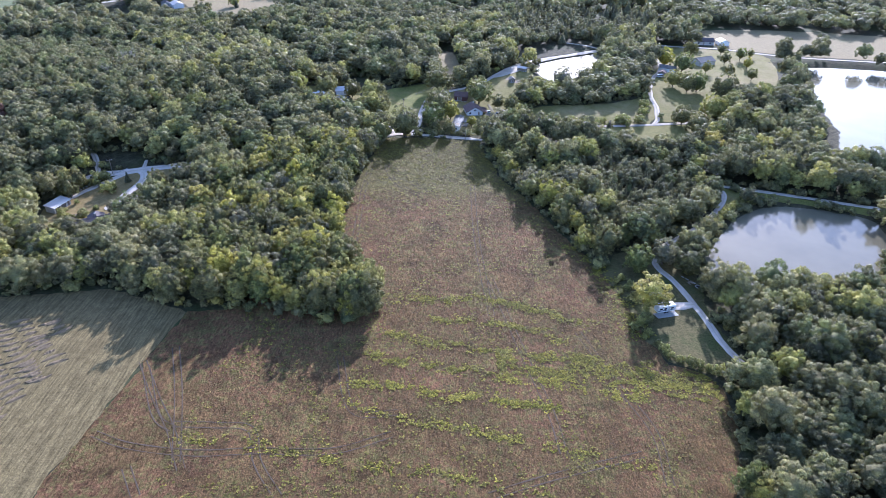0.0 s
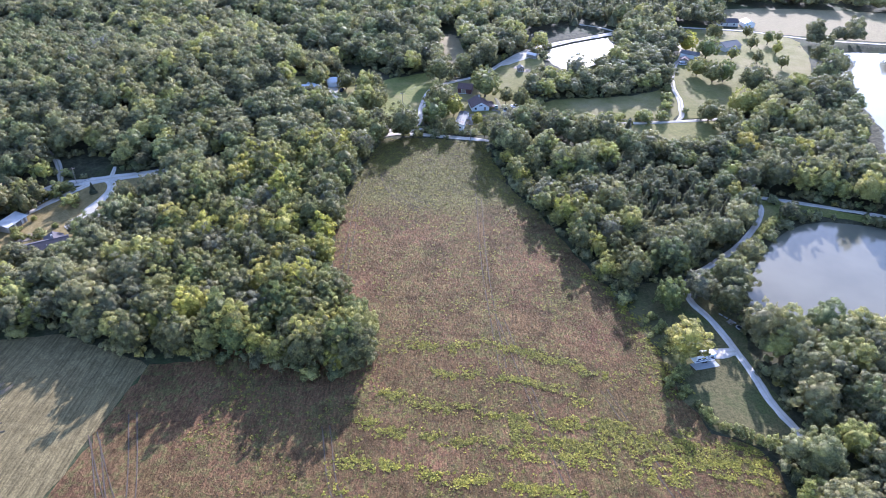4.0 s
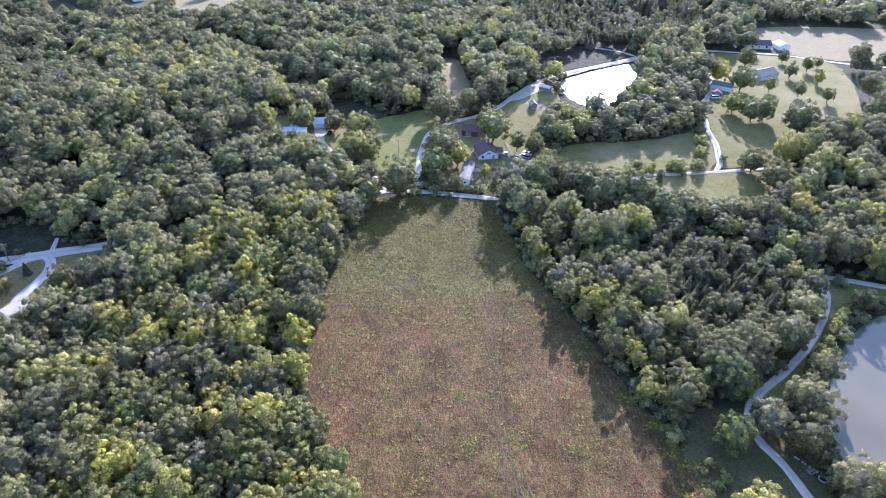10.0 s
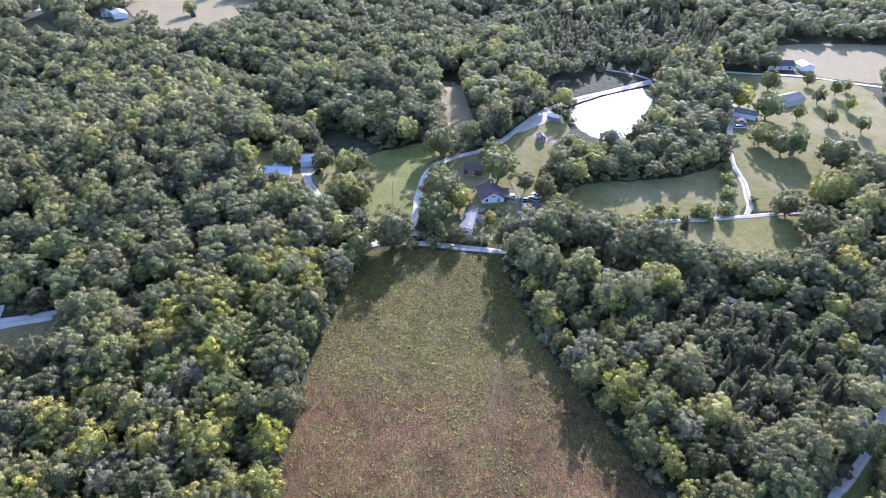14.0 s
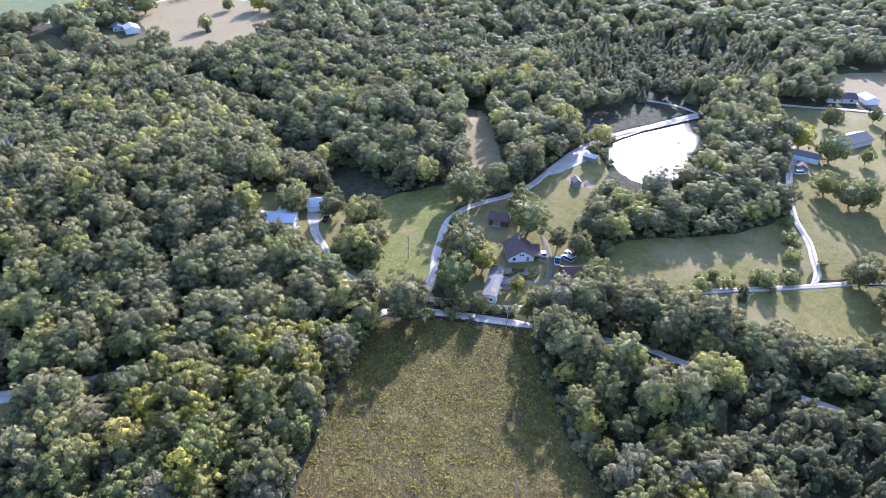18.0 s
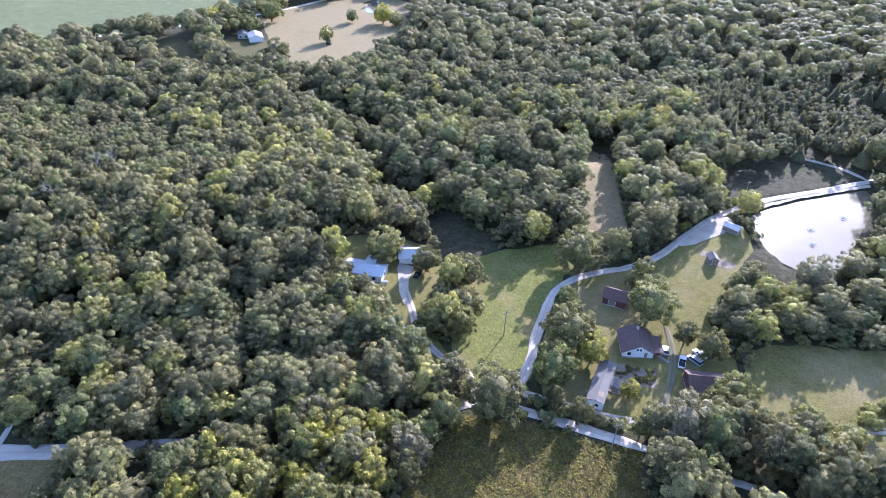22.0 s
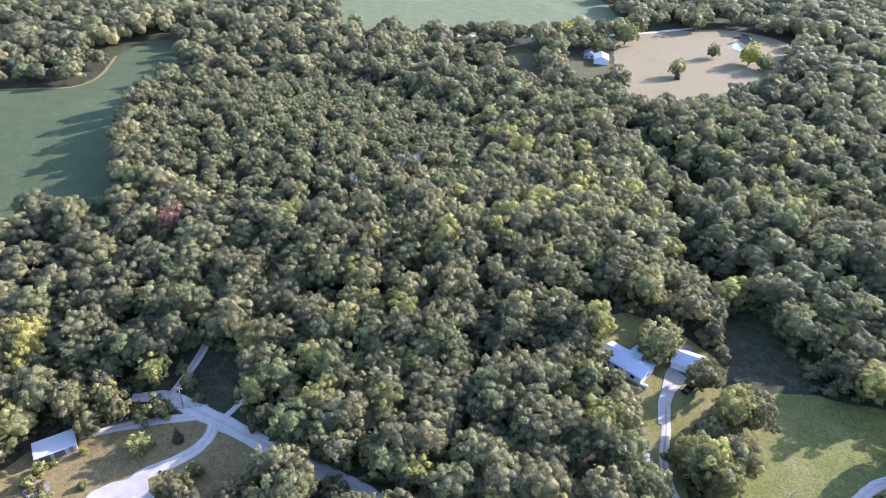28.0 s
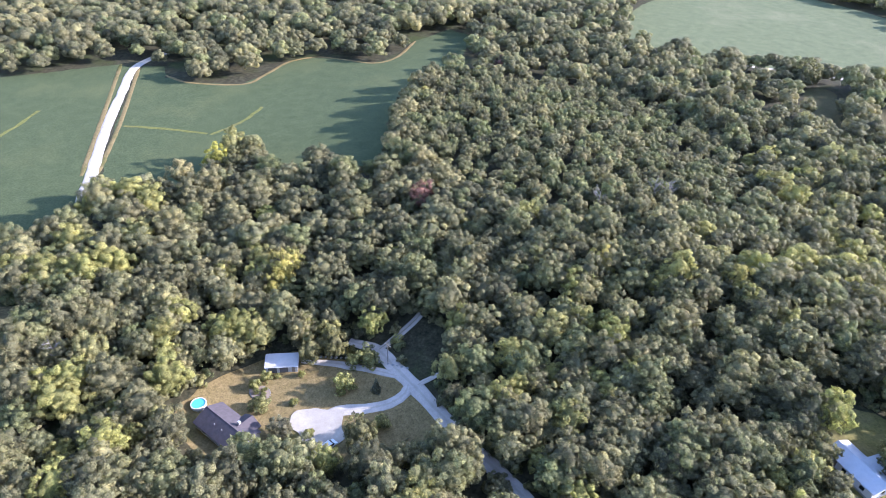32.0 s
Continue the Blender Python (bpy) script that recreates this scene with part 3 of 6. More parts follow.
# ---- land ----
def build_ground():
    xs = np.concatenate([[-4200, -2500, -1600, -1100, -850, -720], np.arange(-640, 440, 4.0), [460, 500, 560, 650, 800, 1100, 1600, 2500, 4200]])
    ys = np.concatenate([[-4200, -2500, -1500, -900, -600, -400, -300], np.arange(-220, 700, 4.0), [720, 760, 820, 900, 1050, 1400, 2200, 4200]])
    gx, gy = np.meshgrid(xs, ys)
    z = height(gx.ravel(), gy.ravel())
    nx, ny = len(xs), len(ys)
    idx = np.arange(nx * ny).reshape(ny, nx)
    faces = np.stack([idx[:-1, :-1], idx[:-1, 1:], idx[1:, 1:], idx[1:, :-1]], -1).reshape(-1, 4)
    ob = mesh_object("ground", np.stack([gx.ravel(), gy.ravel(), z], 1).tolist(), faces.tolist(), floor_mat, None, True)
    tagged(ob, "dark leaf-littered woodland ground with scrub", "ground", kind="structure")


build_ground()
sheet("field", FIELD, field_mat, 0.06, "field of dead pinkish-brown crop with green weeds", "field", 1.8)
sheet("stubble_field", STUBBLE, stubble_mat, 0.10, "cut tan stubble field with straw rows", "field", 1.2)
# "scrub" borrows the dark floor colour to paint tree shade on open low growth
KINDS = {"rough": (rough_mat, "rough grass with dry patches, colour darkened as for shade"), "dry": (dry_mat, "patchy dry mown grass"), "lawn": (lawn_mat, "green mown lawn grass with tan patches"), "swath": (swath_mat, "bright rough green grass slope"),
         "brown": (brown_mat, "cut brown hay field"), "soy": (soy_mat, "dense green bean crop in rows"), "pasture": (pasture_mat, "pale green open pasture"), "scrub": (floor_mat, "low growth with tree shade put into its dark colour")}
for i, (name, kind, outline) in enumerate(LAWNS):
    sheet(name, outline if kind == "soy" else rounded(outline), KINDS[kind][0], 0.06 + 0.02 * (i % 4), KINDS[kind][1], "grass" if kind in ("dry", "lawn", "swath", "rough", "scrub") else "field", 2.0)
for name, (outline, level) in PONDS.items():
    tagged(sheet(name, rounded(outline), water_mat, 0.0, "still pale grey pond water reflecting the sky", "pond", 1.6, 2.5, 9, level), category="pond")
for i, (name, width, kind, line) in enumerate(ROADS):
    road(name, line, width, gravel_mat if kind == "gravel" else faint_mat if kind == "dirt" else track_mat, 0.20 + 0.015 * (i % 4), "pale gravel farm road" if kind == "gravel" else "worn two-track gravel drive with grassy middle")
for line in ([(-404, 58), (-389, 70), (-379, 98), (-391, 111), (-412, 128), (-418, 146), (-409, 161), (-397, 178), (-406, 195), (-438, 217)], [(-285, 31.5), (-340, 37.5), (-422, 43)], [(-285, 25.5), (-340, 28.5), (-430, 33)]):
    tagged(road("field_border", line, 2.4, dry_mat, 0.10, "dry tan grass border of the bean field"), category="grass")
for line, dx, dy in (([(-333.5, 39), (-325.5, 57), (-314, 76)], -1.8, 0.7), ([(-314, 77), (-324, 91), (-342, 104)], 1.4, 1.4), ([(-326, -19), (-338, -13), (-350, -7.4), (-365, -2)], 1.0, 1.8)):
    pts = spline(line, 3.0)
    sheet("weed_strip", [(p.x, p.y) for p in pts] + [(p.x + dx, p.y + dy) for p in reversed(pts)], swath_mat, 0.17, "pale yellow-green weedy strip in the beans", "grass", 0.8)
sheet("pond_bank", [(56, 294), (66, 303), (82, 315), (97, 325.5), (112, 335.5), (112.5, 333.4), (97, 323.3), (81, 312.6), (66.5, 300.6), (57, 291.4)], gravel_mat, 0.35, "sloping grey stone bank of the pond", "bank", 0.5)
sheet("parking", rounded([(-139, 89), (-137, 97), (-134, 103), (-130, 102), (-127, 101), (-124, 101), (-121, 95), (-123, 90), (-129, 91), (-133, 88)]), gravel_mat, 0.26, "pale gravel turning place by the house", "drive", 0.8)
sheet("parking", [(-63, 224), (-57.5, 224), (-57, 216), (-55.5, 209), (-53, 204), (-54.5, 203.5), (-58, 209), (-60, 214), (-61.5, 218)], gravel_mat, 0.27, "pale gravel parking before the garage", "drive", 0.8)
sheet("parking", rounded([(30, 260.5), (36, 270), (43, 281), (50, 288), (52, 280), (48, 274), (41, 267), (34, 261)]), gravel_mat, 0.27, "pale gravel parking by the pond", "drive", 0.8)


# ---- trees ----
rng = np.random.default_rng(7)


def ball(level):
    bm = bmesh.new()
    bmesh.ops.create_icosphere(bm, subdivisions=level, radius=1.0)
    v, f = np.array([w.co[:] for w in bm.verts]), np.array([[w.index for w in g.verts] for g in bm.faces])
    bm.free()
    return v, f


ICO_V, ICO_F = ball(1)
ICO2_V, ICO2_F = ball(2)


def crown_arrays(seed, radius, tall, base, leaves, leaf, lobes, slim=1.0, fine=True):
    """Vertices and triangles of a crown: an uneven dome of many rounded tufts, with loose sprays of leaves between them."""
    r = np.random.default_rng(seed)
    zc = base + (tall - base) * 0.42
    oval, lean = r.uniform(0.8, 1.2), r.uniform(0, 6.28)
    wave = r.uniform(0, 6.28, 3)

    def reach(d):
        """The dome without its tufts, uneven round its girth."""
        ang = np.arctan2(d[:, 1], d[:, 0])
        girth = radius * 0.80 * (1 + (oval - 1) * np.cos(2 * (ang - lean)) + 0.16 * np.sin(3 * ang + 1.7 * d[:, 2] + wave[0]) + 0.09 * np.sin(5 * ang - 3.1 * d[:, 2] + wave[1]))
        half = np.where(d[:, 2] > 0, (tall - zc) * 0.86 * slim * (1 + 0.10 * np.sin(2 * ang + wave[2])), (zc - base) * 1.0)
        return 1 / np.sqrt((d[:, 0] ** 2 + d[:, 1] ** 2) / girth ** 2 + d[:, 2] ** 2 / half ** 2)

    k = np.arange(lobes)
    up = np.clip(1 - (k + 0.5) / lobes * 1.5 + r.normal(0, 0.05, lobes), -0.6, 1)
    ang = k * 2.39996 + r.normal(0, 0.22, lobes)
    u = np.stack([np.cos(ang) * np.sqrt(1 - up ** 2), np.sin(ang) * np.sqrt(1 - up ** 2), up], 1)
    centre = u * (reach(u) * r.uniform(0.78, 1.04, lobes))[:, None]
    size = radius * (2.0 / math.sqrt(lobes + 2)) * r.uniform(0.5, 0.9, lobes)

    # rounded tufts, open towards the crown's inside
    n = len(ICO_V)
    turn = r.normal(size=(lobes, 4))
    turn /= np.linalg.norm(turn, axis=1)[:, None]
    w, x, y, z = turn.T
    rot = np.stack([np.stack([1 - 2 * (y * y + z * z), 2 * (x * y - w * z), 2 * (x * z + w * y)], 1), np.stack([2 * (x * y + w * z), 1 - 2 * (x * x + z * z), 2 * (y * z - w * x)], 1),
                    np.stack([2 * (x * z - w * y), 2 * (y * z + w * x), 1 - 2 * (x * x + y * y)], 1)], 1)
    tv = np.einsum("tij,nj->tni", rot, ICO_V)
    shown = np.einsum("tfi,ti->tf", tv[:, ICO_F].mean(2), u) > -0.32
    tv = centre[:, None] + tv * (size[:, None] * r.uniform(0.72, 1.3, (lobes, n)))[..., None] * np.array([1, 1, 0.86])
    tf = (ICO_F[None] + (np.arange(lobes) * n)[:, None, None])[shown]
    v = tv.reshape(-1, 3)
    # loose sprays that break the outline
    which = r.integers(lobes, size=leaves)
    d = r.normal(size=(leaves, 3)) + u[which] * 0.9
    d /= np.linalg.norm(d, axis=1)[:, None]
    at = centre[which] + d * (size[which] * r.uniform(0.9, 1.2, leaves))[:, None]
    normal = d + r.normal(size=(leaves, 3)) * 0.7
    normal /= np.linalg.norm(normal, axis=1)[:, None]
    side = np.cross(normal, r.normal(size=(leaves, 3)))
    side /= np.linalg.norm(side, axis=1)[:, None] + 1e-9
    other = np.cross(normal, side)
    s = leaf * r.uniform(0.6, 1.4, leaves)[:, None]
    cards = np.stack([at + side * s * 0.75, at - side * s * 0.55 + other * s * 0.7, at - side * s * 0.5 - other * s * 0.75], 1).reshape(-1, 3)
    f = np.vstack([tf, np.arange(leaves * 3).reshape(-1, 3) + len(v)])
    v = np.vstack([v, cards])
    outer = len(f)
    # the dense inside
    core_v, core_f = (ICO2_V, ICO2_F) if fine else (ICO_V, ICO_F)
    inner_v = core_v * (reach(core_v) * (0.66 if fine else 0.76))[:, None]
    f = np.vstack([f, core_f + len(v)])
    v = np.vstack([v, inner_v]) + np.array([0, 0, zc])
    return v, f, np.arange(len(f)) >= outer


def conifer_arrays(seed, radius, tall, leaves, leaf):
    r = np.random.default_rng(seed)
    up = 1 - np.sqrt(r.uniform(0, 1, leaves))
    ang = r.uniform(0, 2 * np.pi, leaves)
    rad = radius * (1 - up) * r.uniform(0.75, 1.05, leaves) * (0.85 + 0.25 * np.sin(ang * 3 + up * 17))
    at = np.stack([np.cos(ang) * rad, np.sin(ang) * rad, tall * (0.07 + 0.93 * up)], 1)
    normal = np.stack([np.cos(ang), np.sin(ang), 0.5 + 0 * ang], 1) + r.normal(size=(leaves, 3)) * 0.4
    normal /= np.linalg.norm(normal, axis=1)[:, None]
    side = np.cross(normal, r.normal(size=(leaves, 3)))
    side /= np.linalg.norm(side, axis=1)[:, None]
    other = np.cross(normal, side)
    s = leaf * r.uniform(0.6, 1.3, leaves)[:, None]
    v = np.stack([at + side * s * 0.6, at - side * s * 0.5 + other * s * 0.5, at - side * s * 0.4 - other * s * 0.6], 1).reshape(-1, 3)
    f = np.arange(leaves * 3).reshape(-1, 3)
    n = 8
    ring = np.array([[math.cos(2 * math.pi * i / n) * radius * 0.9, math.sin(2 * math.pi * i / n) * radius * 0.9, tall * 0.06] for i in range(n)] + [[0, 0, tall * 0.93]])
    cf = np.array([[i, (i + 1) % n, n] for i in range(n)])
    f = np.vstack([f, cf + len(v)])
    return np.vstack([v, ring]), f, np.arange(len(f)) >= leaves


def trunk_arrays(seed, tall, girth, limbs=4):
    """A tapered trunk with limbs."""
    r = np.random.default_rng(seed)
    verts, faces = [], []

    def limb(a, b, r0, r1, n=5):
        a, b = np.array(a), np.array(b)
        d = (b - a) / np.linalg.norm(b - a)
        u = np.cross(d, [0.3, 0.9, 0.1])
        u /= np.linalg.norm(u)
        w = np.cross(d, u)
        k = len(verts)
        for c, q in ((a, r0), (b, r1)):
            for i in range(n):
                verts.append(c + (u * math.cos(2 * math.pi * i / n) + w * math.sin(2 * math.pi * i / n)) * q)
        faces.extend((k + i, k + (i + 1) % n, k + n + (i + 1) % n, k + n + i) for i in range(n))

    fork = tall * 0.38
    limb((0, 0, -0.3), (0, 0, fork), girth, girth * 0.72, 7)
    for i in range(limbs):
        a = i * 2 * math.pi / limbs + r.uniform(-0.4, 0.4)
        reach = tall * r.uniform(0.12, 0.22)
        limb((0, 0, fork * r.uniform(0.75, 1.0)), (math.cos(a) * reach, math.sin(a) * reach, tall * r.uniform(0.62, 0.8)), girth * 0.45, girth * 0.15)
    limb((0, 0, fork), (0, 0, tall * 0.8), girth * 0.6, girth * 0.15)
    return [tuple(map(float, v)) for v in verts], faces


def quick_mesh(name, v, f, material, tint=None, inner=None):
    """A mesh of many triangles, made at one stroke."""
    me = bpy.data.meshes.new(name)
    me.vertices.add(len(v))
    me.vertices.foreach_set("co", np.ascontiguousarray(v, np.float32).ravel())
    me.loops.add(len(f) * 3)
    me.loops.foreach_set("vertex_index", np.ascontiguousarray(f, np.int32).ravel())
    me.polygons.add(len(f))
    me.polygons.foreach_set("loop_start", np.arange(0, len(f) * 3, 3, dtype=np.int32))
    me.update(calc_edges=True)
    if tint is not None:
        me.attributes.new("tint", "FLOAT", "POINT").data.foreach_set("value", np.ascontiguousarray(tint, np.float32))
    me.materials.append(material)
    if inner is not None:
        me.materials.append(CORE[material.name])
        me.polygons.foreach_set("material_index", np.ascontiguousarray(inner, np.int32))
    return me


def tree_proto(name, seed, radius, tall, leaves, leaf, lobes, material, label, category="tree", conifer=False, low=0.25):
    """A tree to copy: a root with a trunk and a crown under it, kept at the first place that needs it."""
    v, f, inner = conifer_arrays(seed, radius, tall, leaves, leaf) if conifer else crown_arrays(seed, radius, tall, tall * low, leaves, leaf, lobes)
    crown = quick_mesh("crown", v, f, material, None, inner)
    tv, tf = trunk_arrays(seed, tall, 0.13 + tall * 0.014)
    stem = bpy.data.meshes.new("trunk")
    stem.from_pydata(tv, [], tf)
    stem.materials.append(bark)
    return [name, stem, crown, label, category, None]


def plant(proto, x, y, scale, turn, group, squash=1.0, label=""):
    name, stem, crown, text, category, first = proto
    m = pose(x, y, ground_z(x, y) - 0.05, 0, 0, turn) @ Matrix.Diagonal((scale, scale, scale * squash, 1))
    if first is None:
        root = new(name)
        root.matrix_world = m
        tagged(root, text, category, group)
        for n, me in (("trunk", stem), ("crown", crown)):
            new(n, me).parent = root
        proto[5] = root
    else:
        root = copy_thing(first, m)
        root.matrix_basis = m
        tagged(root, group=group)
    if label:
        root["label"] = label
    return root


OAKS = [tree_proto("oak_tree", 100 + i, 4.6, 12.5, 260, 0.5, 58 + 5 * i, leaf_tree, "broad leafy green woodland tree", low=0.0) for i in range(5)]
YELLOWS = [tree_proto("walnut_tree", 130 + i, 4.2, 11.5, 240, 0.5, 52, leaf_yellow, "tree with yellow-green early autumn leaves", low=0.0) for i in range(2)]
GREYS = [tree_proto("willow_tree", 140 + i, 4.7, 11.5, 280, 0.5, 64, leaf_grey, "tree with soft grey-green leaves", low=-0.02) for i in range(2)]
LAWN_TREES = [tree_proto("shade_tree", 150 + i, 5.0, 12.5, 400, 0.5, 84, leaf_tree, "full round shade tree on grass", low=-0.08) for i in range(3)]
RUSTS = [tree_proto("maple_tree", 190, 4.2, 11.5, 240, 0.5, 52, leaf_rust, "maple turned rusty red among green trees", low=0.0)]
CEDARS = [tree_proto("cedar_tree", 160 + i, 2.3, 8.5, 700, 0.6, 0, leaf_cedar, "dark green pointed cedar tree", conifer=True) for i in range(2)]
SHRUBS = [tree_proto("shrub", 170 + i, 1.8, 2.9, 60, 0.36, 14, leaf_shrub, "rounded leafy garden shrub", "shrub", low=0.02) for i in range(3)]

HULL = [(60, -75), (125, -75), (155, 0), (190, 60), (225, 120), (265, 200), (310, 300), (365, 390), (440, 540), (480, 620), (470, 700), (300, 780), (-380, 780), (-540, 700), (-560, 520), (-600, 400), (-660, 200), (-660, -70), (-200, -10), (-120, -60)]


THICKET = [(74, 92), (66, 110), (60, 140), (80, 146), (112, 132), (118, 108), (104, 92), (92, 82)]


def scatter(zone, spacing, keep, seed):
    r = np.random.default_rng(seed)
    xs, ys = [p[0] for p in zone], [p[1] for p in zone]
    gx, gy = np.meshgrid(np.arange(min(xs), max(xs), spacing), np.arange(min(ys), max(ys), spacing * 0.87))
    gx = gx + (np.arange(len(gx)) % 2 * spacing / 2)[:, None]
    x = gx.ravel() + r.uniform(-0.45, 0.45, gx.size) * spacing
    y = gy.ravel() + r.uniform(-0.36, 0.36, gx.size) * spacing
    ok = inside(zone, x, y)
    x, y = x[ok], y[ok]
    ok = clearance(x, y) > keep
    return x[ok], y[ok]


def from_path(x, y):
    """Distance on the plan from the flown line."""
    return line_distance([(2, -145), (0, 0), (-14, 82)], x, y)


px, py = scatter(HULL, 6.1, 1.6, 21)
ok = from_path(px, py) < 200
qx, qy = scatter(HULL, 7.4, 1.6, 22)
far_ok = from_path(qx, qy) >= 200
px, py = np.concatenate([px[ok], qx[far_ok]]), np.concatenate([py[ok], qy[far_ok]])
far = from_path(px, py)
young = ((px + 250) / 85) ** 2 + ((py - 235) / 75) ** 2 < 1
thicket = inside(THICKET, px, py)
pines = inside([(60, 345), (105, 350), (165, 365), (190, 440), (150, 480), (60, 440), (40, 380)], px, py)
thin = (far > 360) & (rng.uniform(size=len(px)) < 0.56)
px, py, far, young, thicket, pines = (a[~thin] for a in (px, py, far, young, thicket, pines))
pick = rng.uniform(size=len(px))
hue = np.array([noise.noise((x * 0.018, y * 0.018, 2.0)) for x, y in zip(px, py)])

# the trees that stand nearest to the line of flight are things of their own
order = np.argsort(far)
single = [i for i in order if not young[i] and not thicket[i]][:300]
for i in single:
    kind = YELLOWS if pick[i] > (0.93 if px[i] < 20 else 0.86) else GREYS if pick[i] > 0.82 else OAKS
    plant(kind[int(pick[i] * 1e4) % len(kind)], px[i], py[i], (0.78 if px[i] < 20 else 0.66) + 0.48 * ((pick[i] * 977) % 1), pick[i] * 3600, "trees at the edge of the field", (0.86 if px[i] < 20 else 0.80) + 0.26 * ((pick[i] * 313) % 1))
is_single = np.zeros(len(px), bool)
is_single[single] = True

PROTO_NEAR = [crown_arrays(200 + i, 4.7, 12.5, 2.0, 150, 0.56, 44 + 3 * (i % 5)) for i in range(10)]
PROTO_MID = [crown_arrays(220 + i, 4.8, 12.5, 3.0, 40, 0.8, 27 + 2 * (i % 3), fine=False) for i in range(8)]
PROTO_BACK = [crown_arrays(250 + i, 5.6, 12.5, 3.0, 0, 1.2, 17, fine=False) for i in range(6)]
PROTO_FAR = [crown_arrays(240 + i, 6.2, 12.5, 4.0, 0, 1.5, 9, fine=False) for i in range(6)]
PROTO_YOUNG = [crown_arrays(260 + i, 4.0, 10.5, 2.0, 40, 0.6, 20, fine=False) for i in range(5)]
PROTO_THICKET = [crown_arrays(280 + i, 2.6, 8.0, 0.8, 50, 0.45, 16, fine=False) for i in range(4)] + [conifer_arrays(290 + i, 1.9, 7.6, 260, 0.6) for i in range(4)]
PROTO_PINE = [conifer_arrays(300, 4.6, 13.0, 300, 1.2)] + [crown_arrays(301 + i, 3.4, 12.5, 2.0, 40, 0.8, 15, 1.15, False) for i in range(3)]


def grow(name, ids, xs, ys, protos, spread, tints, label, z_off=-0.1, low=None):
    """One mesh of many trees."""
    vs, fs, ts, ins, count = [], [], [], [], 0
    for k, i in enumerate(ids):
        v, f, inner = protos[int(rng.integers(len(protos)))]
        ins.append(inner)
        a, s, q = rng.uniform(0, 6.28), rng.uniform(*spread), rng.uniform(0.84, 1.04) * (1.0 if low is None else low[i])
        c, n = math.cos(a) * s, math.sin(a) * s
        w = np.stack([v[:, 0] * c - v[:, 1] * n + xs[i], v[:, 0] * n + v[:, 1] * c + ys[i], v[:, 2] * s * q], 1)
        w[:, 2] += ground_cache[i] + z_off
        vs.append(w)
        fs.append(f + count)
        ts.append(np.full(len(v), tints[i]))
        count += len(v)
    if vs:
        ob = new(name, quick_mesh(name, np.vstack(vs), np.vstack(fs), leaf_stuff, np.concatenate(ts), np.concatenate(ins)))
        tagged(ob, label, "woodland", kind="stuff")
    return count


ground_cache = height(px, py)
tint = np.clip(0.42 + 0.35 * hue + rng.normal(0, 0.29, len(px)), 0.02, 0.88)
lucky = rng.uniform(size=len(px))
tint = np.where(lucky > 0.95, rng.uniform(0.86, 0.955, len(px)), tint)
sunny = inside([(-205, 10), (-120, 0), (-60, 30), (-40, 70), (-70, 100), (-118, 80), (-150, 55), (-170, 110), (-205, 90)], px, py)
tint = np.where(sunny, np.clip(tint + rng.uniform(-0.1, 0.12, len(px)), 0.05, 0.94), tint)
hedge = inside([(50, 66), (66, 44), (80, 62), (64, 95), (58, 140), (40, 158), (24, 158), (38, 105)], px, py)
tint = np.where(hedge, np.clip(tint + rng.uniform(-0.05, 0.42, len(px)), 0.1, 0.93), tint)
west_edge = inside([(-215, 5), (-150, 15), (-140, 50), (-160, 70), (-168, 112), (-215, 105)], px, py)
tint = np.where(west_edge, np.clip(tint + rng.uniform(0.0, 0.26, len(px)), 0.2, 0.9), tint)
tint = np.where(young, np.clip(0.36 + rng.normal(0, 0.12, len(px)), 0, 0.6), tint)
tint = np.where(thicket & ~hedge, np.clip(0.3 + rng.normal(0, 0.15, len(px)), 0, 0.9), tint)
tint = np.where(pines, np.clip(rng.normal(0.12, 0.08, len(px)), 0, 0.3), tint)
tint = np.where(far > 330, tint * 0.7, tint)
tint = np.where((px < -225) & (py > 60) & (py < 175), np.minimum(tint, 0.6), tint)
swell = 0.98 + 0.26 * np.array([noise.noise((x * 0.016, y * 0.016, 5.0)) for x, y in zip(px, py)])
low_wood = swell * np.where(inside([(44, 205), (128, 205), (135, 250), (60, 262), (40, 230)], px, py), 0.80, 1.0)
plain = ~is_single & ~young & ~thicket & ~pines
everywhere = np.arange(len(px))
for name, test, protos, spread, text in (
        ("woodland_west", plain & (far < 190) & (px < 0), PROTO_NEAR, (0.66, 1.34), "dense mixed green broadleaf woodland with yellowing trees"),
        ("woodland_east", plain & (far < 190) & (px >= 0), PROTO_NEAR, (0.66, 1.34), "dense mixed green broadleaf woodland by ponds"),
        ("woodland_middle", plain & (far >= 190) & (far < 360), PROTO_MID, (0.8, 1.3), "dense green broadleaf woodland canopy"),
        ("woodland_back", plain & (far >= 360) & (far < 450), PROTO_BACK, (0.8, 1.25), "green woodland canopy behind the fields"),
        ("woodland_far", plain & (far >= 450), PROTO_FAR, (0.85, 1.25), "distant green woodland canopy"),
        ("young_wood", young & ~is_single, PROTO_YOUNG, (0.8, 1.15), "even dull green wood of young trees"),
        ("pine_stand", pines & ~is_single, PROTO_PINE, (0.8, 1.2), "dark green stand of pointed pines")):
    grow(name, everywhere[test], px, py, protos, spread, tint, text, low=low_wood)

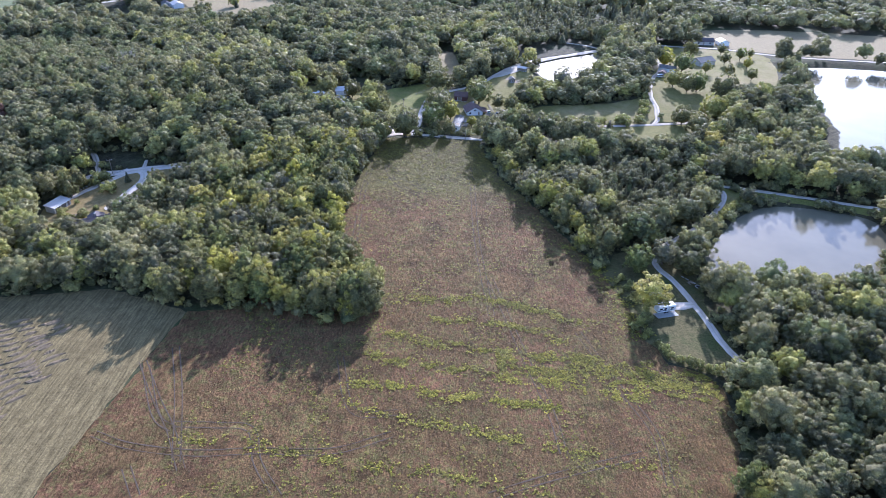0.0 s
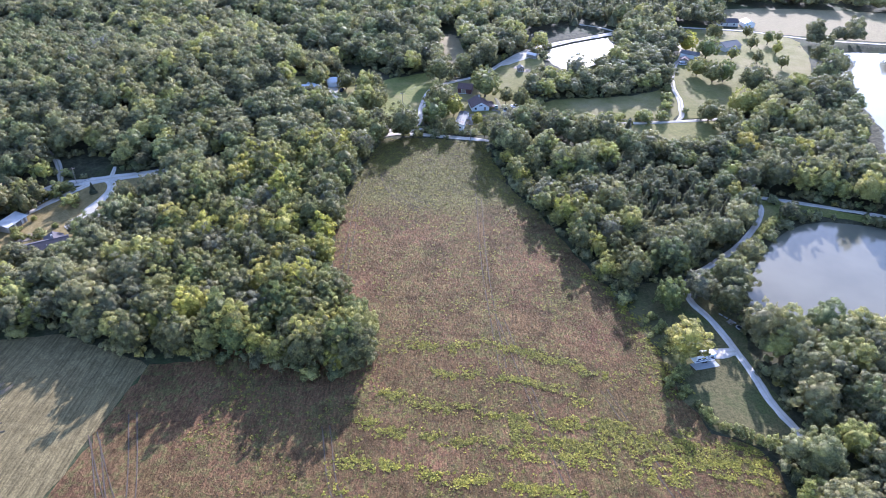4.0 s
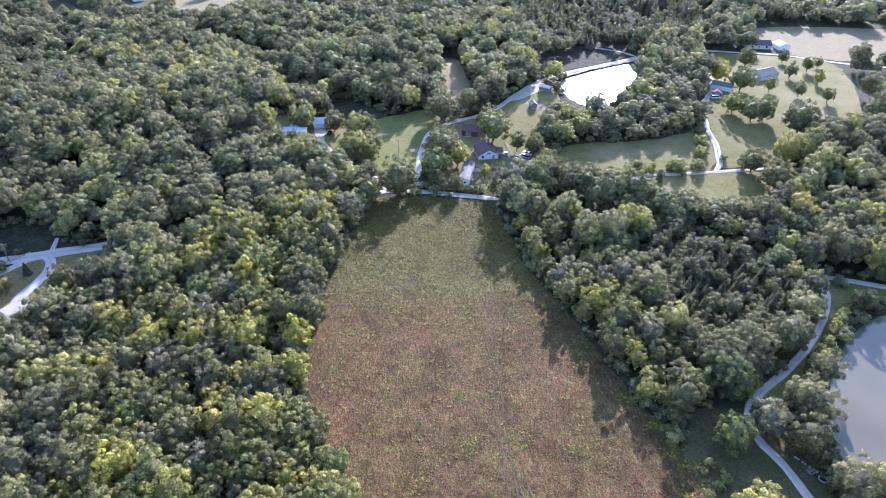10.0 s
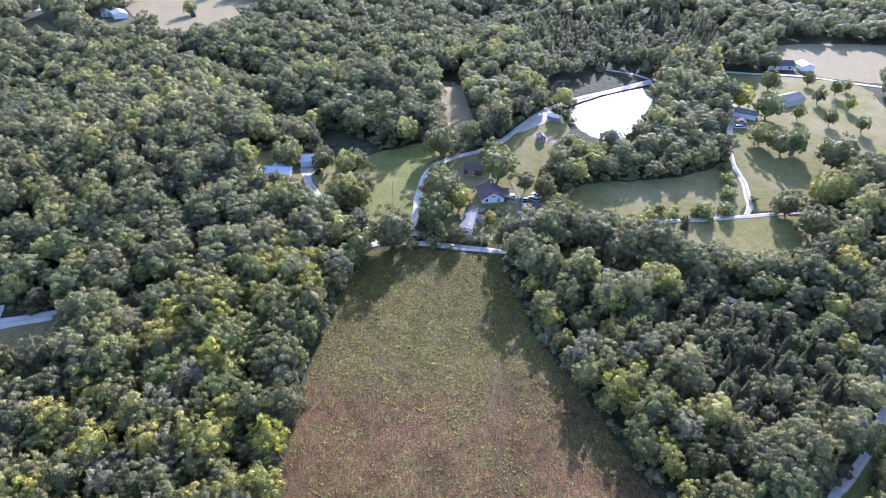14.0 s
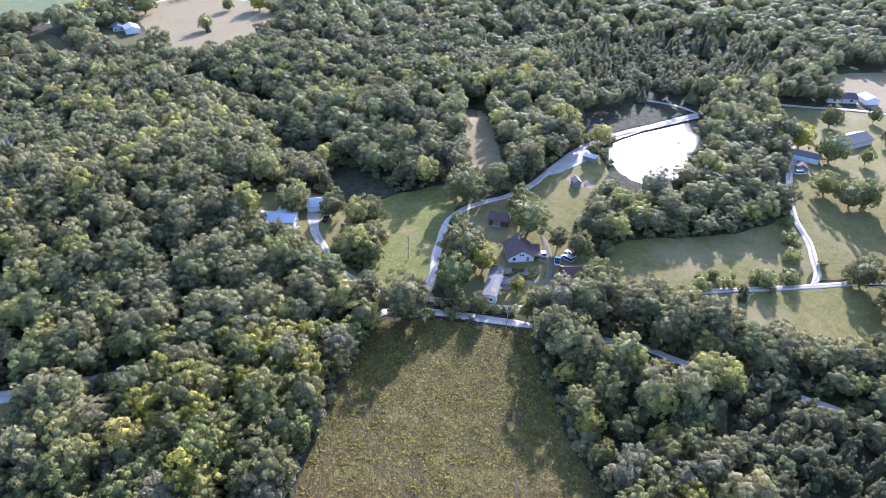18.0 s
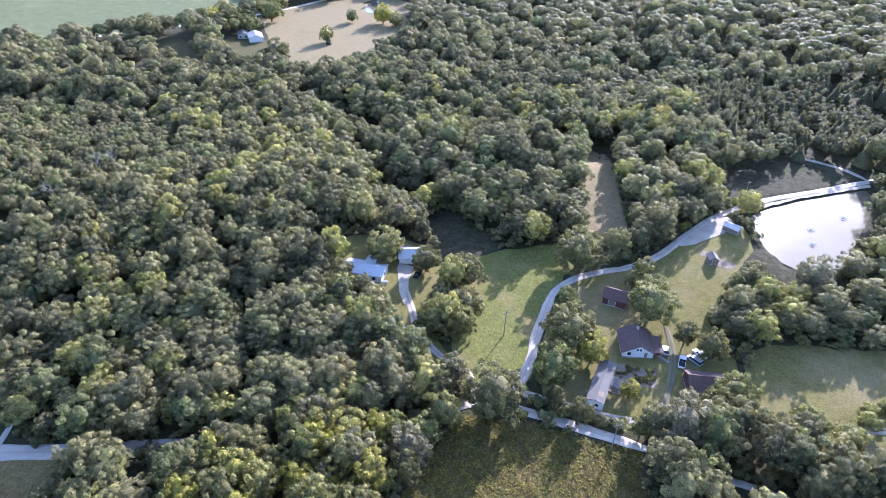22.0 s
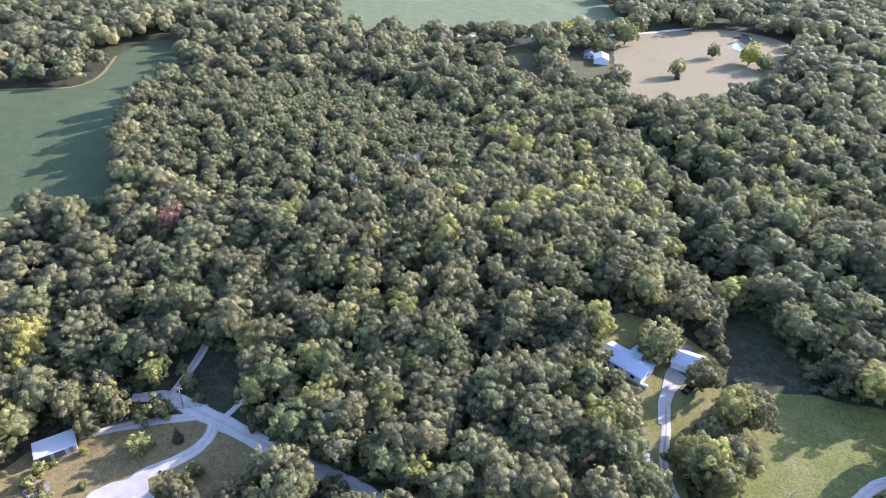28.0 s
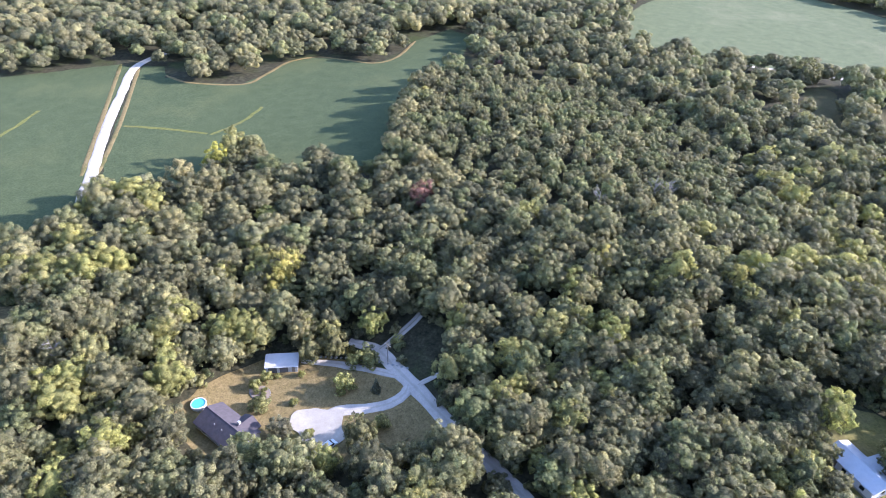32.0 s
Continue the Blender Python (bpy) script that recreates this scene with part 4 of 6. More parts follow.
ux, uy = scatter(HULL, 3.6, 0.2, 55)
edge = clearance(ux, uy)
ok = (edge < 4.2) & (from_path(ux, uy) < 230)
ux, uy = ux[ok], uy[ok]
ground_cache = height(ux, uy)
PROTO_LOW = [crown_arrays(320 + i, 2.0, 3.6, 0.1, 16, 0.5, 6, fine=False) for i in range(5)]
grow("undergrowth", np.arange(len(ux)), ux, uy, PROTO_LOW, (0.55, 1.25), np.clip(rng.normal(0.5, 0.22, len(ux)), 0.05, 0.95), "low green scrub along the woodland edges")

tx, ty = scatter(THICKET, 4.2, 2.0, 33)
ground_cache = height(tx, ty)
grow("thicket", np.arange(len(tx)), tx, ty, PROTO_THICKET, (0.7, 1.25), np.clip(0.15 + rng.normal(0, 0.15, len(tx)), 0, 0.9), "thicket of small dark young trees and cedars")


# ---- houses ----
def house(name, x, y, turn, width, length, wall_h, roof_h, wall_mat, roof_mat, label, category="house", windows=(), doors=(), over=0.4, chimney=None, seams=0, floor=0.0):
    """A building with its ridge along y: walls, gables, two roof slopes, openings as (side, along, low, wide, high)."""
    root = thing(name, x, y, turn, label=label, category=category)
    w, l = width / 2, length / 2
    part("foundation", box(-w - 0.05, w + 0.05, -l - 0.05, l + 0.05, -0.8, 0.25 + floor), concrete_mat, root)
    part("wall", prism([(-w, 0.2), (w, 0.2), (w, wall_h), (0, wall_h + roof_h), (-w, wall_h)], -l, l), wall_mat, root)
    slope = math.hypot(w, roof_h)
    for side in (-1, 1):
        dx, dz = side * (w + over), -roof_h * over / w
        roof = part("roof", prism([(0, wall_h + roof_h + 0.03), (dx, wall_h + dz + 0.03), (dx, wall_h + dz + 0.20), (0, wall_h + roof_h + 0.22)], -l - over, l + over), roof_mat, root)
        for k in range(seams):
            at = -l - over + (k + 0.5) * (2 * l + 2 * over) / seams
            part("seam", prism([(0, wall_h + roof_h + 0.21), (dx, wall_h + dz + 0.19), (dx, wall_h + dz + 0.225), (0, wall_h + roof_h + 0.245)], at - 0.02, at + 0.02), roof_mat, roof)
    part("ridge_cap", prism([(-0.16, wall_h + roof_h + 0.17), (0, wall_h + roof_h + 0.28), (0.16, wall_h + roof_h + 0.17)], -l - over - 0.02, l + over + 0.02), roof_mat, root)
    for kind, mats in (("window", (white_paint, glass_mat)), ("door", (white_paint, wood_mat))):
        for side, along, low, wide, high in (windows if kind == "window" else doors):
            item = new(kind)
            item.parent = root
            item.matrix_local = pose(*{"s": (along, -l, 0, 0, 0, 0), "n": (along, l, 0, 0, 0, 180), "e": (w, along, 0, 0, 0, 90), "w": (-w, along, 0, 0, 0, -90)}[side])
            bm = bmesh.new()
            for a in (-wide / 2 - 0.08, wide / 2):
                add_box(bm, a, a + 0.08, -0.07, 0.02, low - 0.08, low + high + 0.08)
            for a in (low - 0.08, low + high):
                add_box(bm, -wide / 2, wide / 2, -0.07, 0.02, a, a + 0.08)
            part("frame", bm, mats[0], item)
            part("pane" if kind == "window" else "leaf", box(-wide / 2, wide / 2, -0.04, 0.02, low, low + high), mats[1] if kind == "window" else (wood_mat if wide < 1.5 or name in ("barn", "shed", "boathouse", "small_garage") else white_paint), item)
    if chimney:
        part("chimney", box(chimney[0] - 0.35, chimney[0] + 0.35, chimney[1] - 0.35, chimney[1] + 0.35, wall_h, wall_h + roof_h + 0.8), chimney[2], root)
    return root


trailer = house("mobile_home", 8.3, 185.4, -9.5, 4.5, 16.6, 2.7, 0.45, white_paint, grey_roof, "long white mobile home with grey metal roof", windows=[("s", 0.6, 1.1, 1.0, 0.9), ("e", -5.5, 1.1, 1.0, 0.9), ("w", 2, 1.1, 1.2, 0.9), ("e", 6, 1.1, 1.0, 0.9)], doors=[("e", -2.4, 0.4, 0.9, 2.0)], over=0.15)
part("porch_roof", prism([(2.2, 2.75), (5.4, 2.35), (5.4, 2.5), (2.2, 2.9)], -0.6, 3.2), grey_roof, trailer)
for px_, py_ in ((5.2, -0.4), (5.2, 3.0)):
    part("porch_post", box(px_ - 0.06, px_ + 0.06, py_ - 0.06, py_ + 0.06, 0, 2.4), white_paint, trailer)
part("porch_floor", box(2.26, 5.3, -0.5, 3.1, 0, 0.35), wood_mat, trailer)
part("roof_patch", prism([(0.15, 3.36), (1.7, 3.06), (1.7, 3.08), (0.15, 3.38)], -6.6, -4.4), dirt_mat, trailer, "rust-brown patch of roofing")
cottage = house("house", 17.0, 204.6, 11, 8.8, 9.4, 2.1, 2.5, white_paint, brown_shingle, "white gabled house with dark brown shingle roof", windows=[("s", -0.45, 2.5, 0.6, 0.8), ("s", 0.45, 2.5, 0.6, 0.8), ("s", -2.6, 0.8, 1.0, 1.1), ("w", 1, 0.8, 1.2, 1.1), ("e", 2, 0.8, 1.2, 1.1)], doors=[("s", 2.2, 0.2, 0.95, 1.9)], over=0.55, chimney=(0.6, 3.0, concrete_mat))
part("porch_roof", prism([(4.7, 2.05), (7.6, 1.75), (7.6, 1.87), (4.7, 2.19)], -4.6, 3.4), brown_shingle, cottage)
for py_ in (-3.4, -0.3, 2.8):
    part("porch_post", box(7.2, 7.32, py_ - 0.06, py_ + 0.06, 0, 1.8), white_paint, cottage)
ramp = part("ramp", prism([(0, 0), (4.2, 0.0), (4.2, 0.1), (0, 0.9)], -0.6, 0.6), wood_mat, cottage)
ramp.matrix_local = pose(6.0, -4.2, 0, 0, 0, -35)
house("barn", 10.4, 224.4, 80, 6.0, 7.2, 2.8, 1.7, red_boards, red_roof, "small dark red barn with reddish shingle roof", "barn", doors=[("w", 0.6, 0.25, 2.2, 2.3)], windows=[("n", 0, 1.2, 0.7, 0.7)])
house("house", 37.6, 192.6, 98, 8.4, 13.0, 2.6, 2.2, red_boards, red_roof, "low red-brown house shaded by trees", windows=[("w", -2.5, 0.9, 1.4, 1.2), ("w", 2.5, 0.9, 1.4, 1.2)], doors=[("w", 0, 0.25, 0.95, 2.0)])
blue = house("house", -71.5, 214.2, 92, 7.2, 13.2, 2.7, 1.3, white_paint, blue_roof, "white house with pale bluish metal roof", windows=[("w", -4, 0.9, 1.2, 1.2), ("w", 1, 0.9, 1.2, 1.2), ("s", 0, 0.9, 1.2, 1.2)], doors=[("w", 3.6, 0.25, 0.95, 2.0)], seams=11)
part("wing_wall", box(1.5, 7.0, -2.9, 0.9, 0, 2.6), white_paint, blue)
part("wing_roof", prism([(1.0, 3.5), (7.4, 2.75), (7.4, 2.88), (1.0, 3.64)], -3.2, 1.2), blue_roof, blue)
garage = house("garage", -60.2, 228.0, 108, 6.4, 7.6, 2.6, 1.5, white_paint, blue_roof, "white garage with bluish metal roof", "garage", doors=[("w", -1.75, 0.1, 2.5, 2.2), ("w", 1.75, 0.1, 2.5, 2.2)], seams=8)
part("lean_roof", prism([(3.3, 2.5), (6.0, 2.0), (6.0, 2.12), (3.3, 2.64)], -0.5, 4.5), grey_roof, garage)
part("lean_wall", box(3.32, 5.8, 0.0, 4.3, 0, 2.0), white_paint, garage)
ranch = house("house", -135.3, 72.7, -57, 8.4, 15.2, 2.6, 1.9, cream_paint, dark_shingle, "low house with dark grey shingle roof", windows=[("w", -4, 0.9, 1.6, 1.2), ("w", 3.5, 0.9, 1.6, 1.2), ("e", -4, 0.9, 1.6, 1.2), ("n", 1.8, 0.9, 1.2, 1.2)], doors=[("w", 0, 0.25, 0.95, 2.0)], chimney=(-1.9, 3.0, concrete_mat))
part("gable_roof", prism([(-3.2, 2.65), (0, 4.3), (3.2, 2.65), (3.2, 2.82), (0, 4.5), (-3.2, 2.82)], 0, 5.6), dark_shingle, ranch).matrix_local = pose(-0.2, 3.4, 0, 0, 0, 90)
for a in (-2.0, 1.0):
    part("roof_vent", tube(0.12, 0.12, 3.6, 4.3, 8), concrete_mat, ranch).matrix_local = pose(2.0, a, 0)
shed = thing("shed", -156.4, 89.4, -13, label="pale metal shed with low sloping roof", category="shed")
part("wall", prism([(-2.1, -0.4), (2.1, -0.4), (2.1, 2.5), (-2.1, 3.1)], -4.5, 4.5), cream_paint, shed)
lid = part("roof", prism([(-2.5, 3.18), (2.5, 2.46), (2.5, 2.6), (-2.5, 3.32)], -4.8, 4.8), pale_roof, shed)
for k in range(12):
    part("seam", prism([(-2.5, 3.31), (2.5, 2.59), (2.5, 2.64), (-2.5, 3.36)], -4.6 + k * 0.83, -4.56 + k * 0.83), pale_roof, lid)
for k, (a, w_) in enumerate(((-2.6, 2.4), (0.6, 2.4), (3.3, 0.9))):
    part("door", box(2.1, 2.16, a - w_ / 2, a + w_ / 2, 0.05, 2.15), wood_mat if k == 2 else grey_roof, shed)
part("gutter", box(2.5, 2.6, -4.8, 4.8, 2.42, 2.52), white_paint, shed)
house("long_barn", 148.3, 289.6, 62, 6.2, 10.5, 2.7, 1.1, white_paint, grey_roof, "long white metal outbuilding with grey roof", "barn", doors=[("w", -2, 0.1, 2.6, 2.3)], seams=9)
house("house", 179.0, 312.0, -60, 9.5, 14.5, 2.7, 2.0, cream_paint, grey_roof, "pale house with grey roof among orchard trees", windows=[("w", -3, 0.9, 1.4, 1.2), ("w", 3, 0.9, 1.4, 1.2)], doors=[("w", 0, 0.25, 0.95, 2.0)])
house("small_garage", 141.6, 278.0, -20, 4.5, 4.5, 2.4, 1.2, wood_mat, brown_shingle, "small brown outbuilding by the drive", "shed", doors=[("s", 0, 0.1, 2.4, 2.0)])
house("house", 197.5, 371.0, 92, 8.5, 16.0, 2.7, 1.8, cream_paint, dark_shingle, "long low house with dark roof", windows=[("w", -5, 0.9, 1.4, 1.2), ("w", 4, 0.9, 1.4, 1.2)], doors=[("w", 0, 0.25, 0.95, 2.0)])
house("garage", 213.0, 370.0, 5, 7.5, 8.0, 2.9, 1.6, white_paint, pale_roof, "white garage with pale roof by the far road", "garage", doors=[("s", 0, 0.1, 3.6, 2.3)])
house("shed", 41.7, 253.3, 12, 3.0, 3.6, 2.1, 0.9, wood_mat, grey_roof, "small brown wooden shed on the lawn", "shed", doors=[("s", 0, 0.1, 1.2, 1.8)])
house("boathouse", 50.2, 276.2, 60, 3.6, 5.6, 2.1, 0.6, wood_mat, pale_roof, "low shelter with pale metal roof by the pond", "shed", doors=[("s", 0, 0.1, 2.0, 1.8)], seams=5)
house("farm_shed", -239.5, 449.0, 35, 9.0, 12.0, 3.2, 1.8, white_paint, pale_roof, "white metal farm shed with bright roof", "shed", doors=[("s", 0, 0.1, 3.6, 2.8)], seams=8)
house("house", -250.5, 452.0, 30, 7.0, 9.0, 2.7, 1.6, cream_paint, grey_roof, "pale farmhouse behind the white shed", windows=[("s", -1.8, 0.9, 1.0, 1.2), ("s", 1.8, 0.9, 1.0, 1.2)])
house("house", -246.0, 590.0, 70, 7.0, 12.0, 2.7, 1.6, white_paint, grey_roof, "far white house by the small pond", windows=[("w", 0, 0.9, 1.4, 1.2)])
house("low_barn", 155.3, 177.5, 40, 5.0, 7.0, 2.4, 1.0, cream_paint, grey_roof, "grey-roofed outbuilding among trees", "shed")
carport = thing("carport", 168.6, 206.0, 10, label="open wooden carport with pale roof", category="carport")
part("roof", prism([(-3.2, 2.5), (0, 3.5), (3.2, 2.5), (3.2, 2.65), (0, 3.66), (-3.2, 2.65)], -3, 3), pale_roof, carport)
for a in (-2.9, 2.9):
    for b in (-2.7, 2.7):
        part("post", box(a - 0.08, a + 0.08, b - 0.08, b + 0.08, -0.2, 2.6), wood_mat, carport)

# pool beside the dark-roofed house
pool = thing("swimming_pool", -147.0, 66.0, label="round above-ground pool with turquoise water", category="pool")
ring = bmesh.new()
for r0, z0, z1 in ((2.0, 0.0, 1.2), (1.9, 0.0, 1.2)):
    bmesh.ops.create_cone(ring, cap_ends=False, segments=32, radius1=r0, radius2=r0, depth=z1 - z0 + 0.4, matrix=Matrix.Translation((0, 0, (z0 + z1) / 2 - 0.2)))
part("wall", ring, white_paint, pool)
rim = bmesh.new()
for k in range(32):
    a0, a1 = 2 * math.pi * k / 32, 2 * math.pi * (k + 1) / 32
    rim.faces.new([rim.verts.new((math.cos(a) * r, math.sin(a) * r, z)) for a, r, z in ((a0, 1.86, 1.24), (a0, 2.1, 1.2), (a1, 2.1, 1.2), (a1, 1.86, 1.24))])
part("rim", rim, white_paint, pool)
part("water", tube(1.89, 1.89, 0.4, 1.05, 32), pool_water, pool, "turquoise pool water")
part("ladder", add_box(box(1.95, 2.4, -0.3, -0.24, 0, 1.6), 1.95, 2.4, 0.24, 0.3, 0, 1.6), white_paint, pool)


# ---- vehicles ----
def vehicle(name, x, y, turn, paint, label, length=4.6, wide=1.8, kind="car"):
    """A parked car, van or pickup: shaped body, glass, lamps, wheels with rims."""
    root = thing(name, x, y, turn, ground_z(x, y) + 0.12, label, "car" if kind != "pickup" else "truck")
    a = length / 2
    if kind == "pickup":
        body = [(-a, 0.35), (a, 0.35), (a, 0.85), (a * 0.55, 1.0), (-a, 1.0)]
        cab = [(-a * 0.12, 0.98), (a * 0.52, 0.98), (a * 0.28, 1.68), (-a * 0.05, 1.72)]
    elif kind == "van":
        body = [(-a, 0.35), (a, 0.35), (a, 0.8), (a * 0.72, 1.0), (-a, 1.0)]
        cab = [(-a * 0.97, 0.98), (a * 0.68, 0.98), (a * 0.38, 1.7), (-a * 0.92, 1.74)]
    else:
        body = [(-a, 0.3), (a, 0.3), (a, 0.68), (a * 0.5, 0.86), (-a * 0.95, 0.88)]
        cab = [(-a * 0.8, 0.86), (a * 0.46, 0.86), (a * 0.12, 1.4), (-a * 0.5, 1.42)]
    bm = prism(body, -wide / 2, wide / 2)
    bmesh.ops.bevel(bm, geom=bm.edges[:], offset=0.06, segments=2, affect="EDGES")
    part("body", bm, paint, root)
    bm = prism(cab, -wide / 2 + 0.1, wide / 2 - 0.1)
    bmesh.ops.bevel(bm, geom=bm.edges[:], offset=0.05, segments=1, affect="EDGES")
    part("windows", bm, glass_mat, root, "dark car windows")
    top = max(z for _, z in cab)
    xs = [p for p, z in cab if z > top - 0.1]
    part("roof_panel", box(min(xs) - 0.03, max(xs) + 0.03, -wide / 2 + 0.12, wide / 2 - 0.12, top - 0.03, top + 0.03, bevel=0.02), paint, root)
    if kind == "pickup":
        part("bed", box(-a * 0.95, -a * 0.15, -wide / 2 + 0.12, wide / 2 - 0.12, 0.98, 1.02), tyre_mat, root)
    for fx in (-a * 0.62, a * 0.62):
        for side in (-1, 1):
            wheel = new("wheel")
            wheel.parent = root
            wheel.matrix_local = pose(fx, side * (wide / 2 - 0.08), 0.33, 90, 0, 0)
            part("tyre", tube(0.33, 0.33, -0.11, 0.11, 14), tyre_mat, wheel)
            part("rim", tube(0.19, 0.19, -0.125, 0.125, 10), rim_mat, wheel)
    for side in (-1, 1):
        part("headlight", box(a - 0.05, a + 0.02, side * wide * 0.36 - 0.16, side * wide * 0.36 + 0.16, 0.58, 0.72), white_paint, root)
        part("tail_light", box(-a - 0.02, -a + 0.05, side * wide * 0.4 - 0.1, side * wide * 0.4 + 0.1, 0.6, 0.78), red_boards, root)
    return root


car_white = simple("white_car_paint", (0.75, 0.75, 0.75), 0.25, 0, 0.03)
car_silver = simple("silver_car_paint", (0.45, 0.47, 0.5), 0.3, 0.5, 0.05)
car_blue = simple("dark_blue_car_paint", (0.03, 0.05, 0.12), 0.25, 0.2, 0.1)
car_green = simple("grey_green_car_paint", (0.25, 0.32, 0.28), 0.3, 0.2, 0.1)
car_black = simple("black_car_paint", (0.02, 0.02, 0.022), 0.25, 0.2, 0.1)
vehicle("pickup_truck", 30.4, 201.0, 82, car_white, "white pickup truck parked on grass", 5.4, 1.95, "pickup")
vehicle("minivan", 33.8, 202.5, 140, car_silver, "silver minivan parked under trees", 4.9, 1.9, "van")
vehicle("parked_car", 35.4, 205.5, 130, car_white, "white car parked under trees")
vehicle("parked_car", 25.8, 204.4, 90, car_green, "grey-green car parked beside the white house", 4.2)
vehicle("parked_car", -37.2, 146.8, 20, car_blue, "dark blue car parked at the wood's edge")
vehicle("white_van", -122.4, 96.2, 120, car_white, "white van parked on gravel", 5.2, 1.95, "van")
vehicle("white_van", 140.0, 274.3, 10, car_white, "white van by the small outbuilding", 5.0, 1.95, "van")
vehicle("parked_car", -50.5, 190.8, 120, car_white, "white car beside the drive")
vehicle("parked_car", -55.0, 220.0, 85, car_black, "black car before the garage")
vehicle("parked_car", 168.6, 206.2, 95, car_blue, "dark blue car under the carport")

camper = thing("camper", 76.2, 26.4, 17, ground_z(76, 26) + 0.15, "white camper trailer parked on a gravel spur", "camper")
bm = prism([(-3.3, 0.55), (3.1, 0.55), (3.4, 1.1), (3.1, 2.85), (-3.1, 2.85), (-3.35, 2.4)], -1.2, 1.2)
bmesh.ops.bevel(bm, geom=bm.edges[:], offset=0.1, segments=2, affect="EDGES")
part("body", bm, white_paint, camper)
part("stripe", box(-3.2, 3.1, -1.225, -1.2, 1.15, 1.4), car_blue, camper, "dark blue side stripe")
for a in (-2.2, -0.6, 1.9):
    part("window", box(a - 0.5, a + 0.5, -1.23, -1.19, 1.6, 2.2), glass_mat, camper)
part("door", box(0.45, 1.15, -1.24, -1.19, 0.65, 2.4), cream_paint, camper)
for a in (-0.5, 0.4):
    for side in (-1.1, 1.1):
        part("wheel", tube(0.36, 0.36, -0.1, 0.1, 12), tyre_mat, camper).matrix_local = pose(a, side, 0.36, 90, 0, 0)
part("roof_vent", box(-0.3, 0.3, -0.3, 0.3, 2.83, 3.02, bevel=0.04), cream_paint, camper)
part("drawbar", prism([(3.2, 0.5), (4.4, 0.45), (4.4, 0.55), (3.2, 0.65)], -0.1, 0.1), wire_mat, camper)
sheet("camper_pad", [(72.0, 24.6), (79.6, 27.0), (80.6, 24.4), (73.2, 22.2)], concrete_mat, 0.16, "pale concrete pad beside the camper", "pad", 0.1)

# ---- small things of the yards ----
fire_ring = thing("fire_ring", 92.2, 41.6, label="round stone fire ring by the pond", category="fire pit")
for k in range(12):
    a = 2 * math.pi * k / 12
    part("stone", box(-0.22, 0.22, -0.16, 0.16, -0.1, 0.35, bevel=0.06), concrete_mat, fire_ring).matrix_local = pose(math.cos(a) * 0.95, math.sin(a) * 0.95, 0, 0, 0, math.degrees(a) + 90)
part("ash", tube(0.85, 0.85, -0.1, 0.08, 12), tyre_mat, fire_ring)
picnic = thing("picnic_table", 90.0, 43.5, 30, label="weathered wooden picnic table", category="table")
part("tabletop", box(-0.9, 0.9, -0.38, 0.38, 0.70, 0.75), wood_mat, picnic)
for s in (-0.72, 0.72):
    part("bench", box(-0.9, 0.9, s - 0.13, s + 0.13, 0.42, 0.46), wood_mat, picnic)
for s in (-0.65, 0.65):
    part("leg", box(s - 0.04, s + 0.04, -0.75, 0.75, 0.36, 0.42), wood_mat, picnic)
    part("leg", box(s - 0.04, s + 0.04, -0.35, 0.35, -0.05, 0.70), wood_mat, picnic)


def pole(x, y, tall, label="tall weathered wooden utility pole"):
    root = thing("utility_pole", x, y, 30, label=label, category="pole", group="utility poles")
    part("post", tube(0.16, 0.11, -0.5, tall, 8), wood_mat, root)
    part("crossarm", box(-1.1, 1.1, -0.06, 0.06, tall - 0.7, tall - 0.55), wood_mat, root)
    for a in (-1.0, 0.0, 1.0):
        part("insulator", tube(0.06, 0.05, tall - 0.55, tall - 0.38, 6), white_paint, root).matrix_local = pose(a, 0, 0)
    return Vector((x, y, ground_z(x, y) + tall - 0.4))


def wire(a, b, sag=1.2):
    """A hanging wire between two points."""
    curve = bpy.data.curves.new("power_line", "CURVE")
    curve.dimensions, curve.bevel_depth, curve.bevel_resolution = "3D", 0.025, 0
    s = curve.splines.new("POLY")
    s.points.add(12)
    for i, p in enumerate(s.points):
        k = i / 12
        q = a.lerp(b, k)
        p.co = (q.x, q.y, q.z - sag * 4 * k * (1 - k), 1)
    curve.materials.append(wire_mat)
    tagged(new("power_line", curve), "thin dark overhead power line", "cable", "overhead wires")


tops = [pole(*p) for p in ((-21.5, 199.4, 9.5), (12.3, 165.0, 9.5), (20.0, 259.6, 9.5), (57.0, 301.4, 9.5), (83.5, 70.9, 9.0), (123.0, 118.7, 9.0), (88.3, 180.2, 8.5), (-146.9, 118.6, 7.5))]
for a, b in ((0, 1), (0, 2), (2, 3), (4, 5), (5, 6), (1, 6)):
    for off in (-1.0, 1.0):
        shift = Vector((off * 0.86, off * 0.5, 0))
        wire(tops[a] + shift, tops[b] + shift)

